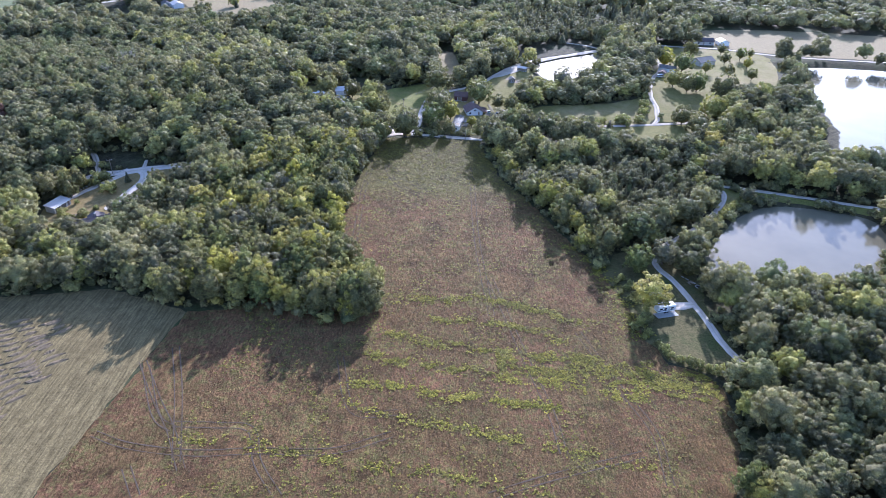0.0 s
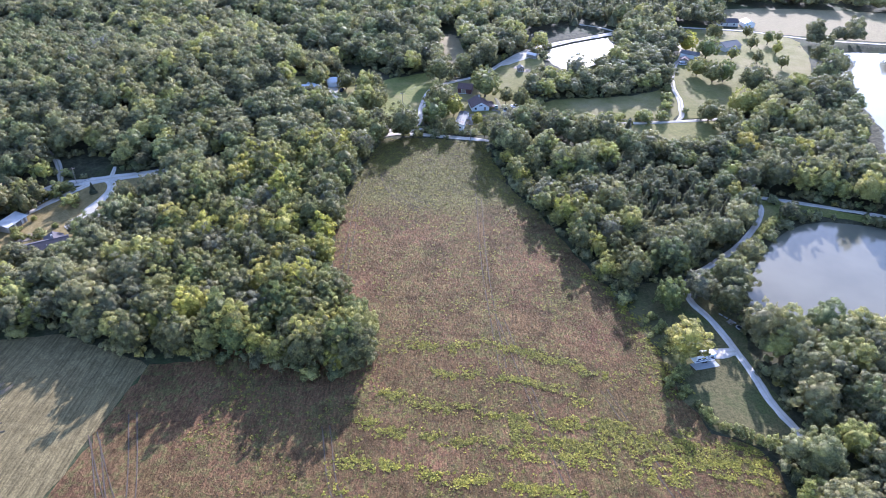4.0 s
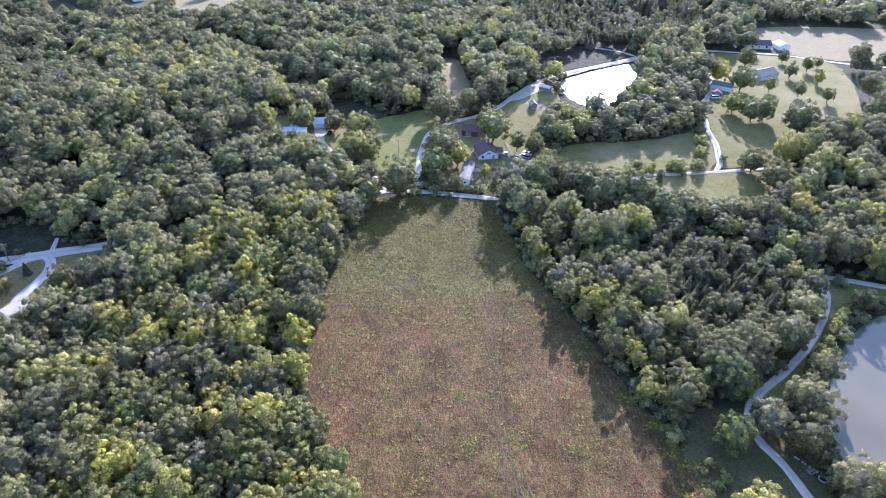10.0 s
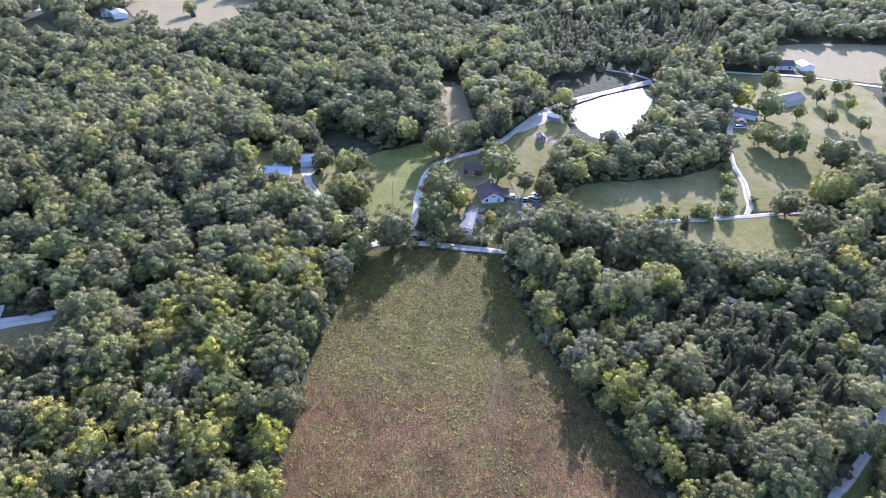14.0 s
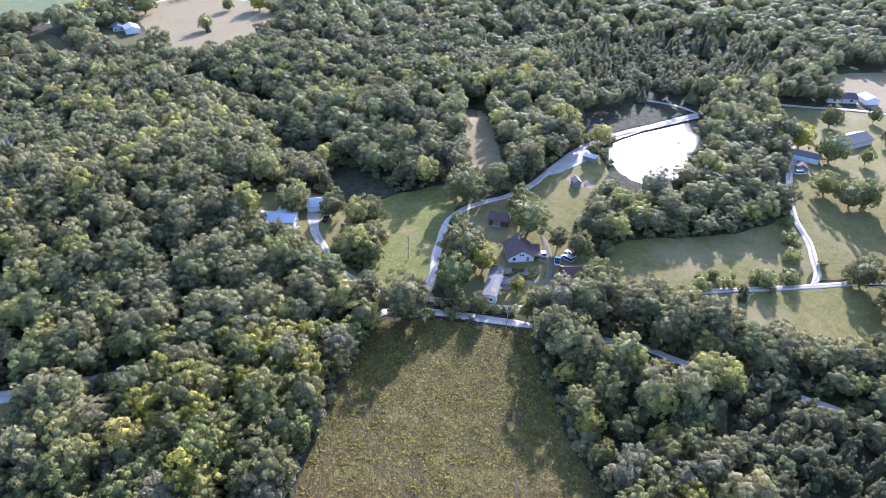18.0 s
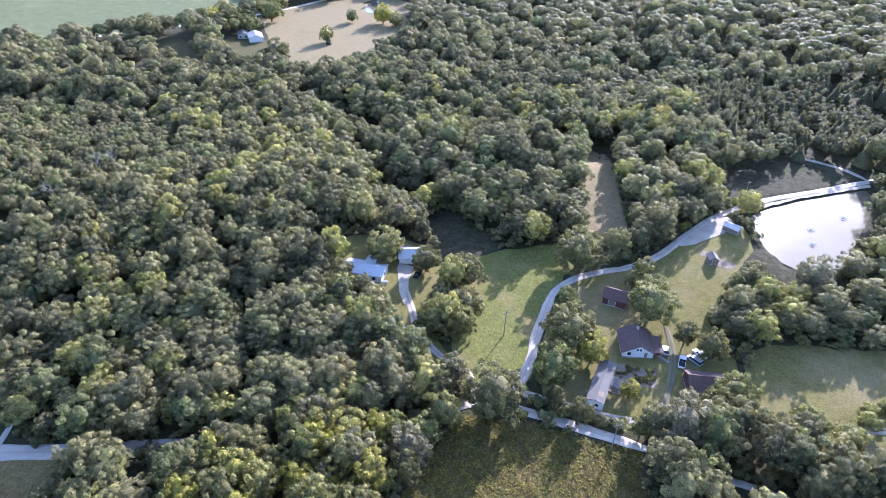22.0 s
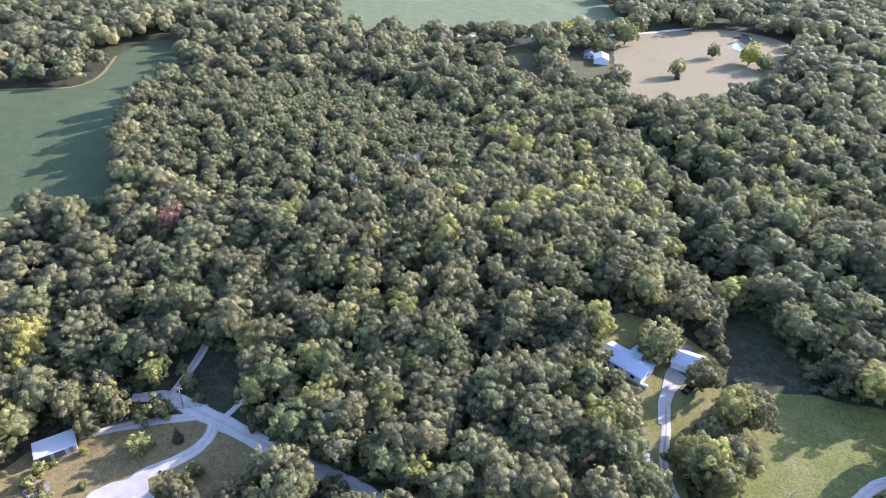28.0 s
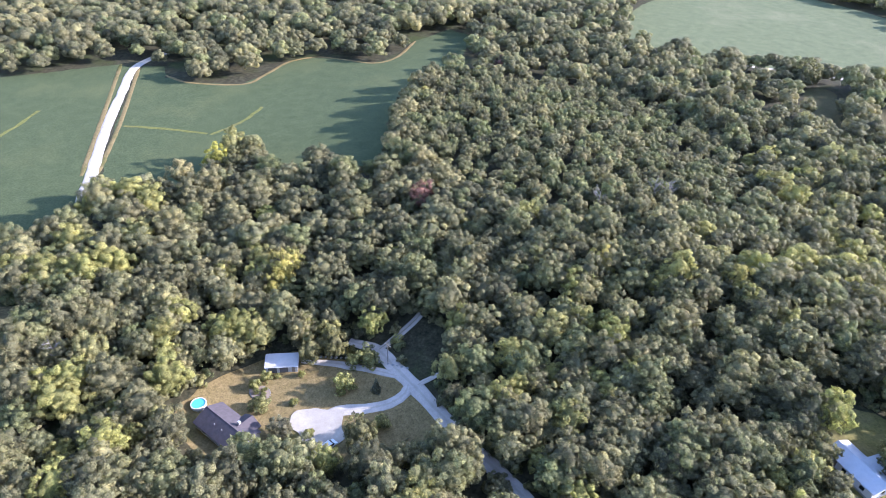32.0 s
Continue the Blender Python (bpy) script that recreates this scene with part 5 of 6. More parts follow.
# vegetable garden before the white house
for k in range(34):
    gx_, gy_ = random.uniform(12.8, 23.0), random.uniform(188.6, 195.8)
    plant(SHRUBS[k % 3], gx_, gy_, 0.25 + 0.25 * ((k * 0.77) % 1), k * 77, "garden plants", 0.8, "leafy green garden plant in a bed")
sheet("garden_bed", [(12.4, 188.2), (23.4, 189.4), (23.6, 196.0), (12.4, 196.2)], dirt_mat, 0.15, "brown garden soil bed", "soil", 0.6)
sheet("bare_patch", [(38.0, 256.5), (41.0, 255.5), (42.2, 258.0), (39.0, 259.5)], dirt_mat, 0.17, "bare tan earth patch on the lawn", "soil", 0.8)
sheet("bare_patch", [(43.5, 251.0), (48.0, 250.0), (49.5, 254.0), (45.0, 256.0)], dirt_mat, 0.17, "bare reddish earth beside the shed", "soil", 0.8)

# wire fence along the house track
fence = thing("wire_fence", 50, 186, 0, 0, "low wire fence with wooden posts beside the track", "fence")
fence_pts = spline([(50, 186), (70, 190.5), (96, 195.6), (112, 198.5)], 3.0)
for p in fence_pts:
    part("post", tube(0.07, 0.06, -0.3, 1.25, 6), wood_mat, fence).matrix_local = pose(p.x - 50, p.y - 186, ground_z(p.x, p.y))
for level in (0.5, 1.05):
    bm = bmesh.new()
    for a, c in zip(fence_pts, fence_pts[1:]):
        za, zc = ground_z(a.x, a.y) + level, ground_z(c.x, c.y) + level
        for lift in (0.0, 0.02):
            vs = [bm.verts.new(v) for v in ((a.x - 50, a.y - 186 + lift, za), (c.x - 50, c.y - 186 + lift, zc), (c.x - 50, c.y - 186 + lift, zc + 0.03), (a.x - 50, a.y - 186 + lift, za + 0.03))]
            bm.faces.new(vs)
    part("wire", bm, wire_mat, fence)

# fountains in the bright pond
spray_mat = simple("white_water", (0.85, 0.87, 0.9), 0.3, 0, 0.05)
for fx, fy in ((80.1, 288.0), (78.9, 276.6), (94.5, 301.5)):
    root = thing("fountain", fx, fy, 0, PONDS["bright_pond"][1], "low white aerating fountain in the pond", "fountain", "pond fountains")
    part("float", tube(0.5, 0.4, -0.1, 0.12, 10), tyre_mat, root)
    bm = bmesh.new()
    for k in range(110):
        a, r_ = random.uniform(0, 6.28), random.uniform(0.1, 1.5)
        bmesh.ops.create_icosphere(bm, subdivisions=1, radius=random.uniform(0.04, 0.12), matrix=Matrix.Translation((math.cos(a) * r_, math.sin(a) * r_, max(0.04, 0.9 - 0.42 * r_ ** 2 * random.uniform(0.8, 1.6)))))
    tagged(part("spray", bm, spray_mat, root, "scattered white water drops"), kind="stuff")


# ---- single trees and shrubs ----
SHADE_SPOTS = [(-193.0, 462.0, 5.2), (-196.0, 516.0, 4.6), (-2.0, 199.7, 8.5), (-5.0, 184.0, 7.3), (4.6, 194.3, 4.9), (-4.8, 215.8, 4.3), (20.6, 217.8, 8.6), (18.2, 237.6, 3.7), (15.8, 183.6, 2.6), (3.6, 171.5, 3.3), (-3.4, 174.1, 3.1), (19.0, 171.0, 2.6), (30.9, 208.8, 3.6), (37.9, 204.7, 4.9), (37.4, 181.4, 5.4), (42.1, 187.2, 5.8), (-18.6, 168.2, 8.8), (-77.0, 206.0, 4.6), (30.5, 158.0, 7.8), (15.3, 232.2, 2.8), (-68.2, 224.1, 7.3), (-53.1, 223.1, 4.9), (-38.6, 221.1, 6.6), (-34.8, 204.4, 6.1), (-34.3, 195.8, 4.9), (-42.1, 195.0, 6.0), (-3.9, 240.4, 8.9), (201.6, 339.8, 3.2), (209.7, 324.3, 3.8), (220.2, 333.0, 2.6), (194.1, 311.4, 3.7), (206.3, 302.5, 3.3), (186.7, 282.1, 3.4), (198.8, 274.9, 3.4), (173.3, 287.7, 3.2), (175.8, 331.0, 5.4), (142.8, 257.1, 6.0), (149.0, 248.0, 6.6), (155.2, 249.0, 5.8), (149.5, 301.7, 5.9), (157.8, 288.8, 7.4), (167.1, 236.2, 9.2), (132.0, 198.7, 6.3), (151.2, 207.7, 7.8), (164.9, 213.7, 8.0), (181.0, 227.7, 6.9), (136.6, 184.1, 7.3), (91.2, 49.6, 6.6), (72.6, 49.6, 5.3), (-119.9, 104.3, 4.8), (-155.1, 104.7, 4.0), (-155.5, 97.9, 3.9), (-283.5, 467.3, 7.8), (-268.2, 470.0, 9.0), (-250.2, 463.8, 6.9), (-251.0, 494.8, 9.6), (-300.9, 421.5, 9.5), (-202.2, 408.2, 9.1), (-207.0, 387.3, 6.2), (-173.2, 521.6, 8.1), (-161.4, 516.1, 6.4), (-237.9, 570.0, 8.8), (-262.7, 528.9, 8.7)]
GREY_SPOTS = [(29.1, 171.9, 7.7), (83.2, 55.2, 5.3), (-130.5, 85.6, 3.4), (71.7, 246.2, 6.3)]
SHRUB_SPOTS = [(119.2, 232.2, 2.4), (116.0, 220.2, 3.3), (113.7, 210.3, 3.2), (108.3, 198.4, 3.1), (97.1, 197.6, 3.1), (102.0, 199.0, 2.0), (89.1, 198.0, 1.5), (83.0, 198.1, 1.8), (77.9, 194.7, 2.4), (90.9, 191.2, 1.7), (68.7, 20.3, 2.4), (-142.3, 104.6, 3.3), (-142.1, 81.3, 2.7), (-150.0, 81.0, 1.9), (-152.6, 84.5, 1.8), (-141.5, 90.2, 1.0), (-124.4, 110.5, 2.3), (-152.6, 87.5, 0.9), (-151.4, 94.2, 1.1), (-148.7, 113.3, 3.1), (-150.3, 108.9, 2.2), (-128.5, 92.3, 1.2), (62.7, 188.9, 2.9), (66.9, 184.8, 2.9), (77.1, 190.9, 2.9), (82.3, 197.9, 1.9), (85.6, 193.5, 2.4), (99.5, 194.6, 3.7), (59.0, 188.4, 1.8), (61.9, 190.5, 2.1)]
YELLOW_SPOTS = [(70.9, 26.9, 6.4)]
CEDAR_SPOTS = [(-137.5, 112.7, 1.6), (-189.5, 457.4, 2.2), (89.6, 187.0, 1.8)]
for k, (x, y, r) in enumerate(SHADE_SPOTS):
    plant(LAWN_TREES[k % 3] if r > 4 else OAKS[k % 5], x, y, r / 5.0 if r > 4 else r / 4.3, k * 67, "trees on the lawns", 1.0 if r < 6 else 0.82)
for k, (x, y, r) in enumerate(GREY_SPOTS):
    plant(GREYS[k % 2], x, y, r / 4.6, k * 97, "grey-green trees", 0.9)
for k, (x, y, r) in enumerate(YELLOW_SPOTS):
    plant(YELLOWS[k % 2], x, y, r / 4.0, k * 97, "yellowing trees", 0.8)
for k, (x, y, r) in enumerate(CEDAR_SPOTS):
    plant(CEDARS[k % 2], x, y, r / 2.3, k * 97, "cedars", 0.9 if r < 4 else 0.62)
for k, (x, y, r) in enumerate(SHRUB_SPOTS):
    plant(SHRUBS[k % 3], x, y, r / 1.7, k * 97, "shrubs", 1.0 if r < 2.5 else 0.85)
# small growth along the field's east hedge and the near pond's bank
for k in range(16):
    t_ = k / 15
    hx, hy = 66 + 2.5 * math.sin(k * 2.1), 12 + 32 * t_
    if not (22 < hy < 30):
        plant(SHRUBS[k % 3], hx, hy, 0.6 + 0.5 * ((k * 0.37) % 1), k * 131, "hedge shrubs", 0.9, "scrubby green hedge bush")
for k in range(40):
    t_ = k / 39
    a, b = PONDS["near_pond"][0][int(t_ * 3.99)], PONDS["near_pond"][0][int(t_ * 3.99) + 1]
    s_ = t_ * 3.99 % 1
    plant(SHRUBS[k % 3], a[0] + (b[0] - a[0]) * s_ - 3.2 + 1.2 * math.sin(k * 3.3), a[1] + (b[1] - a[1]) * s_ + 2.6, 0.7 + 0.6 * ((k * 0.53) % 1), k * 117, "bank shrubs", 1.1, "small green bush on the pond bank")

for k, (x, y) in enumerate(((69.5, 9), (70.5, 6), (71.5, 3.5), (74, 2), (76.5, 0.5), (79, -0.5), (81.5, -2), (84, -3), (86.5, -4.5), (88, -2.5), (67.5, 14), (67, 19))):
    plant(SHRUBS[k % 3], x, y, 0.7 + 0.5 * ((k * 0.71) % 1), k * 83, "hedge shrubs", 0.95, "scrubby green hedge bush")

# ---- the crop field's growth ----
WEED_BANDS = [
    [(-15, 10), (-2, 6.3), (11, 4.3), (27, 1.8), (39, 0), (49, -2.8), (63, -6), (78, -9.6)],
    [(-17, -1.5), (-4, -4), (14, -6.3), (26, -8.8), (36, -9.8), (47, -11.4), (60, -15)],
    [(-20, -12.7), (-10, -13.7), (2, -15.2), (17, -17.3), (25, -18), (37, -19.5)],
    [(-11, 26), (8, 28.5), (22, 28), (49, 18)],
    [(0, 17.7), (15, 16.6), (32, 13.8), (40, 9)],
    [(-20, -20), (-1, -26.7), (16, -28.6), (35, -34), (60, -38)],
    [(-58, -35), (-41, -36), (-17, -40), (5, -42.3), (30, -48)],
    [(66, 12), (63, 26), (60, 44), (58, 52), (50, 66)],
]


def tufts(name, spots, size, tall, blades, tint_of, label):
    """Small standing plants: a few bent blades each."""
    r = np.random.default_rng(len(spots))
    spots = np.asarray(spots)
    n = len(spots)
    z = height(spots[:, 0], spots[:, 1]) + 0.05
    vs, ts = [], []
    tint_tuft = tint_of(spots, r)
    for b in range(blades):
        a = r.uniform(0, 6.28, n)
        s, t_ = size * r.uniform(0.5, 1.3, n), tall * r.uniform(0.5, 1.3, n)
        base = np.stack([spots[:, 0] + r.normal(0, size * 0.35, n), spots[:, 1] + r.normal(0, size * 0.35, n), z], 1)
        ca, sa = np.cos(a), np.sin(a)
        p0 = base + np.stack([ca * s * 0.5, sa * s * 0.5, t_ * r.uniform(0.2, 1.0, n)], 1)
        p1 = base + np.stack([-ca * s * 0.3 - sa * s * 0.45, -sa * s * 0.3 + ca * s * 0.45, t_ * r.uniform(0.2, 1.0, n)], 1)
        p2 = base + np.stack([-ca * s * 0.2 + sa * s * 0.5, -sa * s * 0.2 - ca * s * 0.5, t_ * r.uniform(0.0, 0.5, n)], 1)
        vs.append(np.stack([p0, p1, p2], 1))
        ts.append(np.repeat(tint_tuft, 3))
    v = np.concatenate([q.reshape(-1, 3) for q in vs])
    ob = new(name, quick_mesh(name, v, np.arange(len(v)).reshape(-1, 3), leaf_weed, np.concatenate(ts)))
    tagged(ob, label, "plants", kind="stuff")


spots = []
for b, line in enumerate(WEED_BANDS):
    pts = spline(line, 0.22)
    for p in pts:
        for _ in range(5 if b < 5 or b == 7 else 2):
            q = (p.x + random.gauss(0, 2.0), p.y + random.gauss(0, 1.1) + 1.6 * noise.noise((p.x * 0.09, b * 3.0, 1.0)))
            if noise.noise((q[0] * 0.16, q[1] * 0.35, b * 5.0)) + 0.6 * noise.noise((q[0] * 0.6, q[1] * 0.8, 2.0)) > -0.04:
                spots.append(q)
for _ in range(7500):
    q = (random.uniform(20, 82), random.uniform(-15, 4))
    if abs(q[1] + 0.16 * (q[0] - 20) - 1.0) < 6.5 and inside(FIELD, *q) and noise.noise((q[0] * 0.12, q[1] * 0.3, 11.0)) + 0.6 * noise.noise((q[0] * 0.5, q[1] * 0.7, 4.0)) > 0.02:
        spots.append(q)
tufts("green_weeds", spots, 0.62, 0.32, 3, lambda s, r: np.clip(r.normal(0.84, 0.1, len(s)) + 0.1 * (np.abs(s[:, 1] + 20) < 12), 0.6, 1.0), "low bright green weeds in bands across the field")
qx, qy = rng.uniform(-60, 85, 46000), rng.uniform(-70, 168, 46000)
ok = inside(FIELD, qx, qy)
qx, qy = qx[ok], qy[ok]
dens = np.array([noise.noise((x * 0.09, y * 0.09, 7.0)) + 0.5 * noise.noise((x * 0.4, y * 0.4, 1.0)) for x, y in zip(qx, qy)])
north = np.clip((qy - 88) / 30, 0, 1)
green = (dens + 0.45 * north - 0.10 > 0) & (rng.uniform(size=len(qx)) < 0.5 + 0.4 * north)
tufts("field_weeds", np.stack([qx[green], qy[green]], 1), 0.7, 0.22, 3, lambda s, r: np.clip(r.normal(0.63, 0.09, len(s)), 0.5, 0.92), "scattered green weeds among dead crop")
tufts("dead_stalks", np.stack([qx[~green], qy[~green]], 1), 0.42, 0.14, 2, lambda s, r: np.clip(r.normal(0.30, 0.12, len(s)), 0.0, 0.5), "matted pinkish-brown dead crop stalks")

TRACKS = [[(-24.5, 131), (-21.5, 120), (-16.5, 111), (-8, 103)], [(-25.5, 135), (-18, 124), (-12, 115), (-2.5, 105.5)], [(13, 140), (15, 113), (15.5, 80), (16.8, 53), (19.5, 20)], [(-30, 60), (-31, 84), (-32, 107), (-31, 135), (-28, 162)], [(-80, -7.7), (-70, -22.6), (-63, -32), (-56, -44)]] + [[(-78.4, -9.7), (-68.5, -27.4), (-62.4, -31.9)], [(-73.2, -1.1), (-67.4, -14.9), (-62.9, -27.1), (-57.9, -42.1)], [(-81.0, -34.4), (-71.0, -37.7), (-54.9, -39.1), (-40.9, -37.7), (-21.8, -36.7), (-7.7, -30.6)], [(-63.0, -30.3), (-53.0, -30.1), (-43.4, -30.9), (-38.8, -41.2), (-31.8, -50.4)], [(-68.8, -44.1), (-63.2, -51.9)], [(-25.3, -2.5), (-18.8, -23.0), (-7.0, -23.2)], [(20.0, 40.7), (28.1, 2.4), (33.3, -20.7), (35.0, -34.7)], [(46.0, 13.4), (54.2, -11.6), (59.4, -26.6), (59.0, -42.9)], [(16.2, -47.9), (30.7, -42.0), (54.8, -33.7)]]
soil_mat = simple("trodden_soil", (0.078, 0.054, 0.034), 0.95, 0, 0.4, 1.5)
for line in TRACKS:
    pts = spline(line, 1.5)
    for off in (-0.95, 0.95):
        verts, faces = [], []
        for i, p in enumerate(pts):
            d = (pts[min(i + 1, len(pts) - 1)] - pts[max(i - 1, 0)]).normalized()
            s_ = Vector((-d.y, d.x))
            for e in (-0.14, 0.14):
                q = p + s_ * (off + e * (1 + 0.8 * noise.noise((p.x, p.y, off))))
                verts.append((q.x, q.y, ground_z(q.x, q.y) + 0.13))
        faces = [(2 * i, 2 * i + 1, 2 * i + 3, 2 * i + 2) for i in range(len(pts) - 1)]
        tagged(mesh_object("wheel_track", verts, faces, soil_mat), "narrow dark wheel track pressed into the crop", "track", kind="structure")

# rows of raked straw on the stubble
rows_v, rows_f = [], []
for k in range(130):
    cx, cy = -138 + 38 * ((k * 0.618) % 1), -40 + 50 * ((k * 0.7549 + 0.2) % 1)
    if not inside([(-131, 10), (-113, 8), (-101, -4), (-108, -38), (-140, -40)], cx, cy):
        continue
    ang, ln = 0.5 + 0.7 * noise.noise((cx * 0.05, cy * 0.05, 4.0)), 3.5 + 3.5 * ((k * 0.77) % 1)
    base = len(rows_v)
    for i in range(9):
        s_ = (i / 8 - 0.5) * ln
        bend = 0.05 * s_ * s_ * (1 if k % 2 else -1)
        x, y = cx + math.cos(ang) * s_ - math.sin(ang) * bend, cy + math.sin(ang) * s_ + math.cos(ang) * bend
        w = 0.75 * (1 - (2 * i / 8 - 1) ** 2) + 0.12
        for e, zz in ((-w, 0.08), (-w * 0.3, 0.38), (w * 0.3, 0.42), (w, 0.08)):
            rows_v.append((x - math.sin(ang) * e + 0.2 * noise.noise((x, y, e)), y + math.cos(ang) * e, ground_z(x, y) + zz * (0.8 + 0.5 * noise.noise((x * 2, y * 2, e)))))
    rows_f += [(base + i * 4 + c, base + i * 4 + c + 1, base + i * 4 + c + 5, base + i * 4 + c + 4) for i in range(8) for c in range(3)]
tagged(mesh_object("straw_rows", rows_v, rows_f, straw_mat), "short curved heaps of raked tan straw", "straw", kind="stuff")

# north end of the field: taller green weeds in clumps
nx_, ny_ = rng.uniform(-34, 36, 9000), rng.uniform(92, 167, 9000)
ok = inside(FIELD, nx_, ny_)
nx_, ny_ = nx_[ok], ny_[ok]
ok = np.array([noise.noise((x * 0.22, y * 0.22, 3.0)) + 0.6 * noise.noise((x * 0.06, y * 0.06, 8.0)) for x, y in zip(nx_, ny_)]) + np.clip((ny_ - 122) / 40, -0.5, 0.15) > 0.04
tufts("clump_weeds", np.stack([nx_[ok], ny_[ok]], 1), 0.7, 0.32, 4, lambda s, r: np.clip(r.normal(0.66, 0.08, len(s)), 0.52, 0.9), "clumped green broadleaf weeds at the field's end")


# ---- marked trees ----
def bare_tree(x, y, tall, seed):
    """A dead tree: pale trunk and forked twigs."""
    r = random.Random(seed)
    root = thing("dead_tree", x, y, r.uniform(0, 360), label="bare grey dead tree among leafy ones", category="tree", group="dead trees")

    def stick(bm, a, b, r0, r1):
        d = (b - a).normalized()
        u = d.cross(Vector((0.31, 0.9, 0.17))).normalized()
        w = d.cross(u)
        lower = [bm.verts.new(a + (u * c + w * s) * r0) for c, s in ((1, 0), (0, 1), (-1, 0), (0, -1))]
        upper = [bm.verts.new(b + (u * c + w * s) * r1) for c, s in ((1, 0), (0, 1), (-1, 0), (0, -1))]
        for i in range(4):
            bm.faces.new((lower[i], lower[(i + 1) % 4], upper[(i + 1) % 4], upper[i]))

    trunk, limbs = bmesh.new(), bmesh.new()
    top = Vector((r.uniform(-0.8, 0.8), r.uniform(-0.8, 0.8), tall * 0.9))
    stick(trunk, Vector((0, 0, -0.3)), top * 0.5, 0.28, 0.18)
    stick(trunk, top * 0.5, top, 0.18, 0.05)
    for k in range(13):
        a = top * r.uniform(0.35, 0.9)
        ang = r.uniform(0, 6.28)
        b = a + Vector((math.cos(ang), math.sin(ang), r.uniform(0.5, 1.2))) * r.uniform(1.4, 2.8)
        stick(limbs, a, b, 0.1, 0.05)
        for _ in range(4):
            ang += r.uniform(-1.0, 1.0)
            c = a.lerp(b, r.uniform(0.4, 1.0))
            stick(limbs, c, c + Vector((math.cos(ang), math.sin(ang), r.uniform(0.3, 1.1))) * r.uniform(0.7, 1.7), 0.05, 0.02)
    part("trunk", trunk, dead_wood, root)
    part("branching", limbs, dead_wood, root)


dead_wood = simple("dead_wood", (0.24, 0.215, 0.19), 0.9, 0, 0.25)
for k, (x, y, h_) in enumerate(((-185.7, 239, 15), (-64.3, 159.2, 12), (-166.9, 32.2, 14), (-187.3, 209.4, 14), (-64.6, 76, 12), (-190, 236, 13), (71.7, 243, 11), (-31, 178, 8))):
    bare_tree(x, y, h_, k)
for x, y, r in ((-214.2, 149.8, 5.2), (-123.9, 56.9, 3.2), (-359.7, 245.4, 4.0)):
    plant(RUSTS[0], x, y, r / 4.2, x * 7, "red trees", 1.05)
for x, y, r in ((-188.5, 95.5, 5.5), (-193, 99, 4.2), (-184, 91, 4.0)):
    plant(YELLOWS[0], x, y, r / 4.0, x * 7, "yellowing trees", 1.15)
for x, y, r in ((-280, 87.1, 6.0), (-271.6, 79.5, 5.0), (-272.6, 93.3, 5.0), (-266, 86, 5.0)):
    plant(OAKS[int(r) % 5], x, y, r / 4.4, x * 7, "trees in the bean field", 1.05)
for k, (x, y) in enumerate(((108, 98), (104, 93), (99, 86), (95, 84), (112, 106), (90, 80), (115, 112), (118, 119), (102, 99))):
    plant(CEDARS[k % 2] if k % 3 == 0 else SHRUBS[k % 3], x - 3, y + 3, (0.75 if k % 3 == 0 else 1.3) + 0.4 * ((k * 0.61) % 1), k * 77, "growth by the pond road", 0.62 if k % 3 == 0 else 0.95)
plant(LAWN_TREES[0], -23.5, 18.5, 1.15, 20, "trees at the edge of the field", 0.95, "large spreading green tree at the wood's corner")
plant(GREYS[0], 114.5, 103.5, 0.62, 40, "grey-green trees", 1.0)

boulder_mat = simple("grey_boulder", (0.26, 0.25, 0.23), 0.9, 0, 0.3)
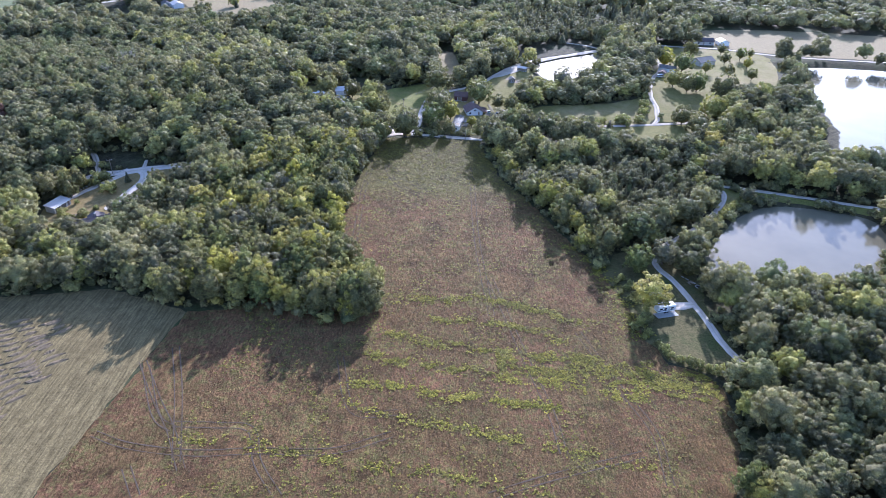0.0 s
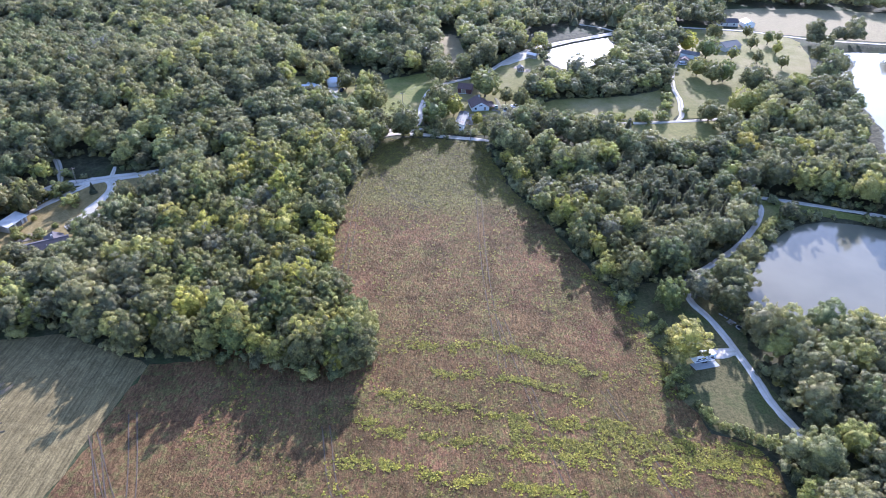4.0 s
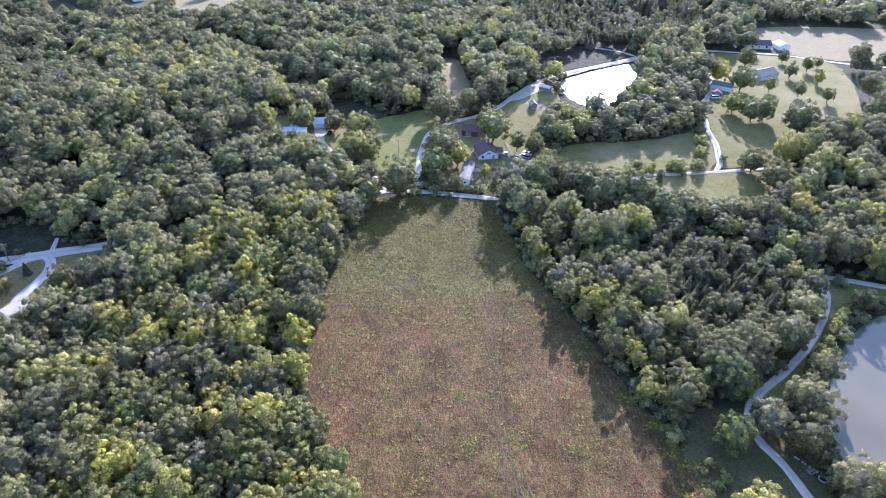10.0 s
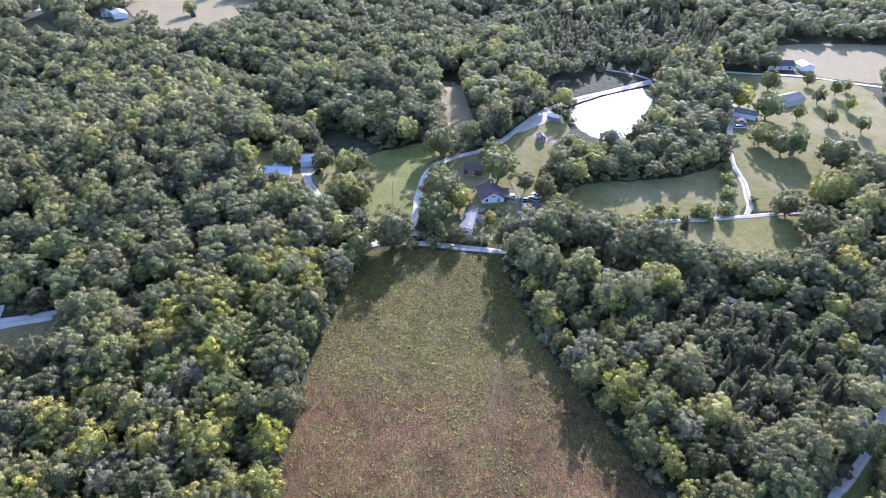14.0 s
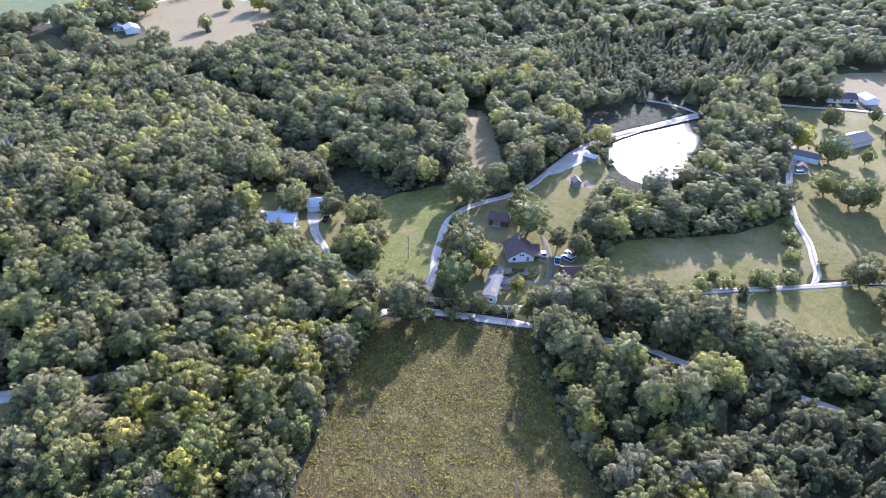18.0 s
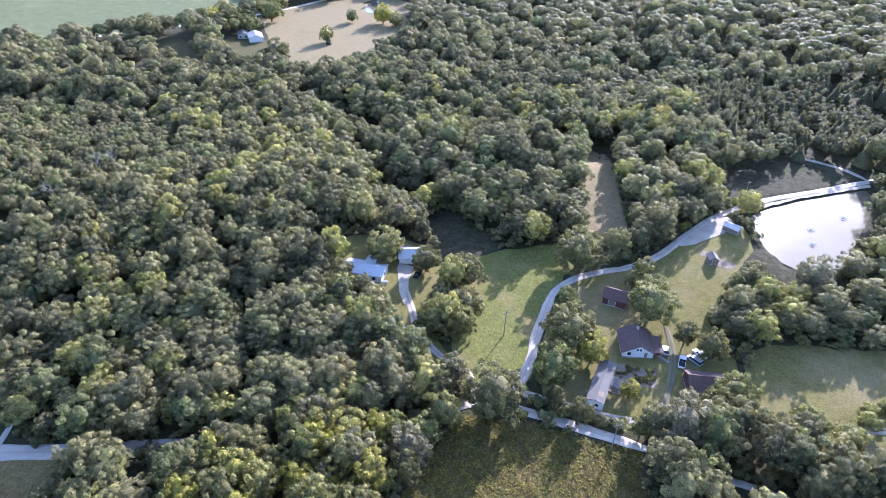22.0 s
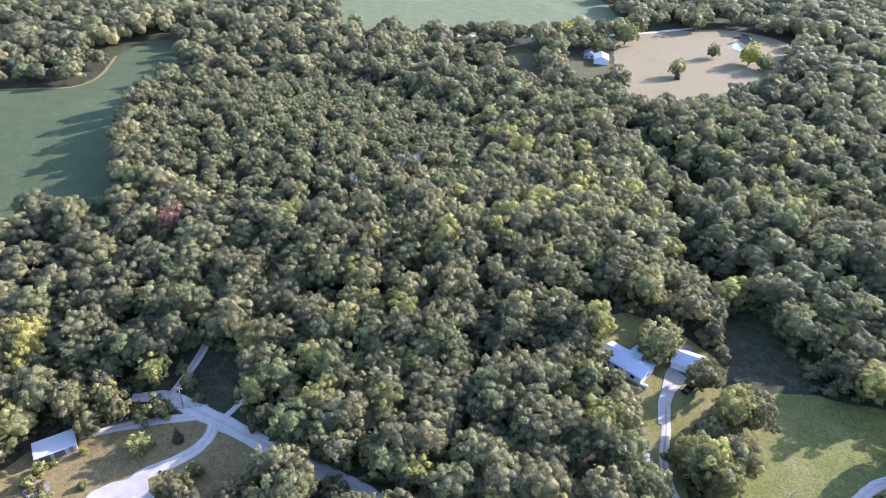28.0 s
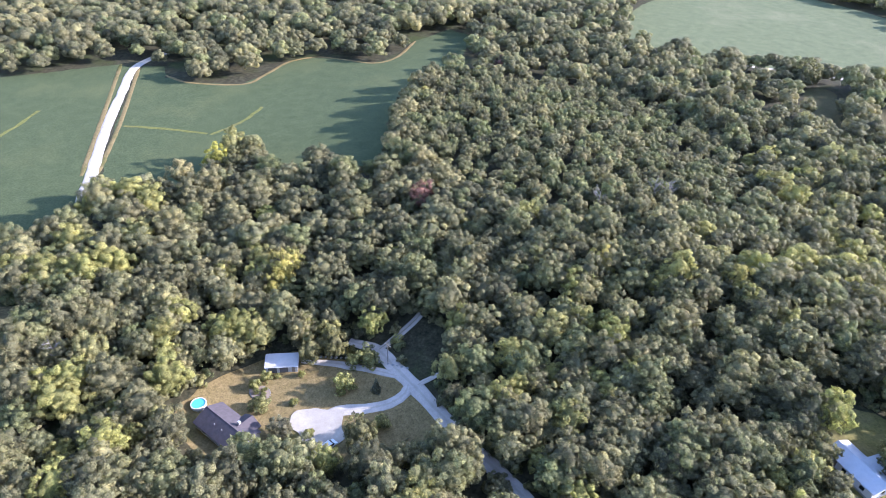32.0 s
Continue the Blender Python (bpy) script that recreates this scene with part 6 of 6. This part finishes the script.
# beds and boulders round the dark-roofed house
for name, outline in (("flower_bed", [(-152, 80), (-149.5, 84.6), (-145.5, 84.8), (-144.5, 81.5), (-148, 79)]), ("flower_bed", [(-142.6, 89.2), (-141.9, 91.4), (-140.4, 91.0), (-140.6, 89.2)]), ("flower_bed", [(-130.2, 91.0), (-129.8, 93.6), (-127.2, 93.4), (-127.4, 91.2)])):
    sheet(name, rounded(outline), dirt_mat, 0.33, "brown mulched flower bed", "bed", 0.3)
    for k in range(7):
        bx = sum(q[0] for q in outline) / len(outline) + 0.32 * (outline[k % len(outline)][0] - sum(q[0] for q in outline) / len(outline)) * (1 + k % 2)
        by = sum(q[1] for q in outline) / len(outline) + 0.32 * (outline[k % len(outline)][1] - sum(q[1] for q in outline) / len(outline)) * (1 + k % 2)
        plant(SHRUBS[k % 3], bx, by, 0.3 + 0.3 * ((k * 0.37) % 1), k * 61, "bed plants", 0.8, "small leafy plant in a flower bed")
    edging = thing("stone_edging", outline[0][0], outline[0][1], 0, label="low ring of pale edging stones round a bed", category="edging")
    ring_pts = spline([Vector(p) for p in rounded(outline)], 0.45)
    for k, p in enumerate(ring_pts):
        part("stone", box(-0.14, 0.14, -0.1, 0.1, -0.1, 0.14, bevel=0.03), boulder_mat, edging).matrix_local = pose(p.x - outline[0][0], p.y - outline[0][1], 0.12, 0, 0, k * 37)
rock_me = bpy.data.meshes.new("boulder")
bm = bmesh.new()
bmesh.ops.create_icosphere(bm, subdivisions=2, radius=0.45)
for v in bm.verts:
    v.co *= 1 + 0.35 * noise.noise(v.co * 2.3)
    v.co.z *= 0.7
bm.to_mesh(rock_me)
bm.free()
rock_me.materials.append(boulder_mat)
for k in range(18):
    p = spline([Vector(q) for q in ((-141, 121.5), (-146, 115.5), (-151.5, 107.5), (-155.5, 99))], 1.4)[k]
    ob = new("boulder", rock_me)
    ob.matrix_world = pose(p.x - 1.4, p.y + 1.6, ground_z(p.x - 1.4, p.y + 1.6) + 0.12, 0, 0, k * 71) @ Matrix.Diagonal((1 + 0.4 * math.sin(k * 2.3), 1, 1, 1))
    tagged(ob, "rounded grey boulder beside the drive", "boulder", "boulders along the drive")
for k in range(14):
    x, y = 88 + 8 * ((k * 0.618) % 1), 39 + 9 * ((k * 0.382) % 1)
    if poly_distance(PONDS["near_pond"][0], x, y) > 0.3 and line_distance(ROADS[0][3], x, y) > 2.5:
        ob = new("boulder", rock_me)
        ob.matrix_world = pose(x, y, ground_z(x, y) + 0.1, 0, 0, k * 71) @ Matrix.Diagonal((0.7, 0.8, 0.7, 1))
        tagged(ob, "small grey rock on the pond shore", "boulder", "rocks by the pond")
tank = thing("propane_tank", -64.0, 211.5, 20, label="white propane tank beside the drive", category="tank")
bm = bmesh.new()
bmesh.ops.create_uvsphere(bm, u_segments=12, v_segments=10, radius=0.5)
for v in bm.verts:
    v.co.x = v.co.x + (0.8 if v.co.x > 0.01 else -0.8 if v.co.x < -0.01 else 0)
    v.co.z += 0.75
part("tank", bm, white_paint, tank)
for a in (-0.7, 0.7):
    part("foot", box(a - 0.06, a + 0.06, -0.3, 0.3, -0.1, 0.4), wood_mat, tank)
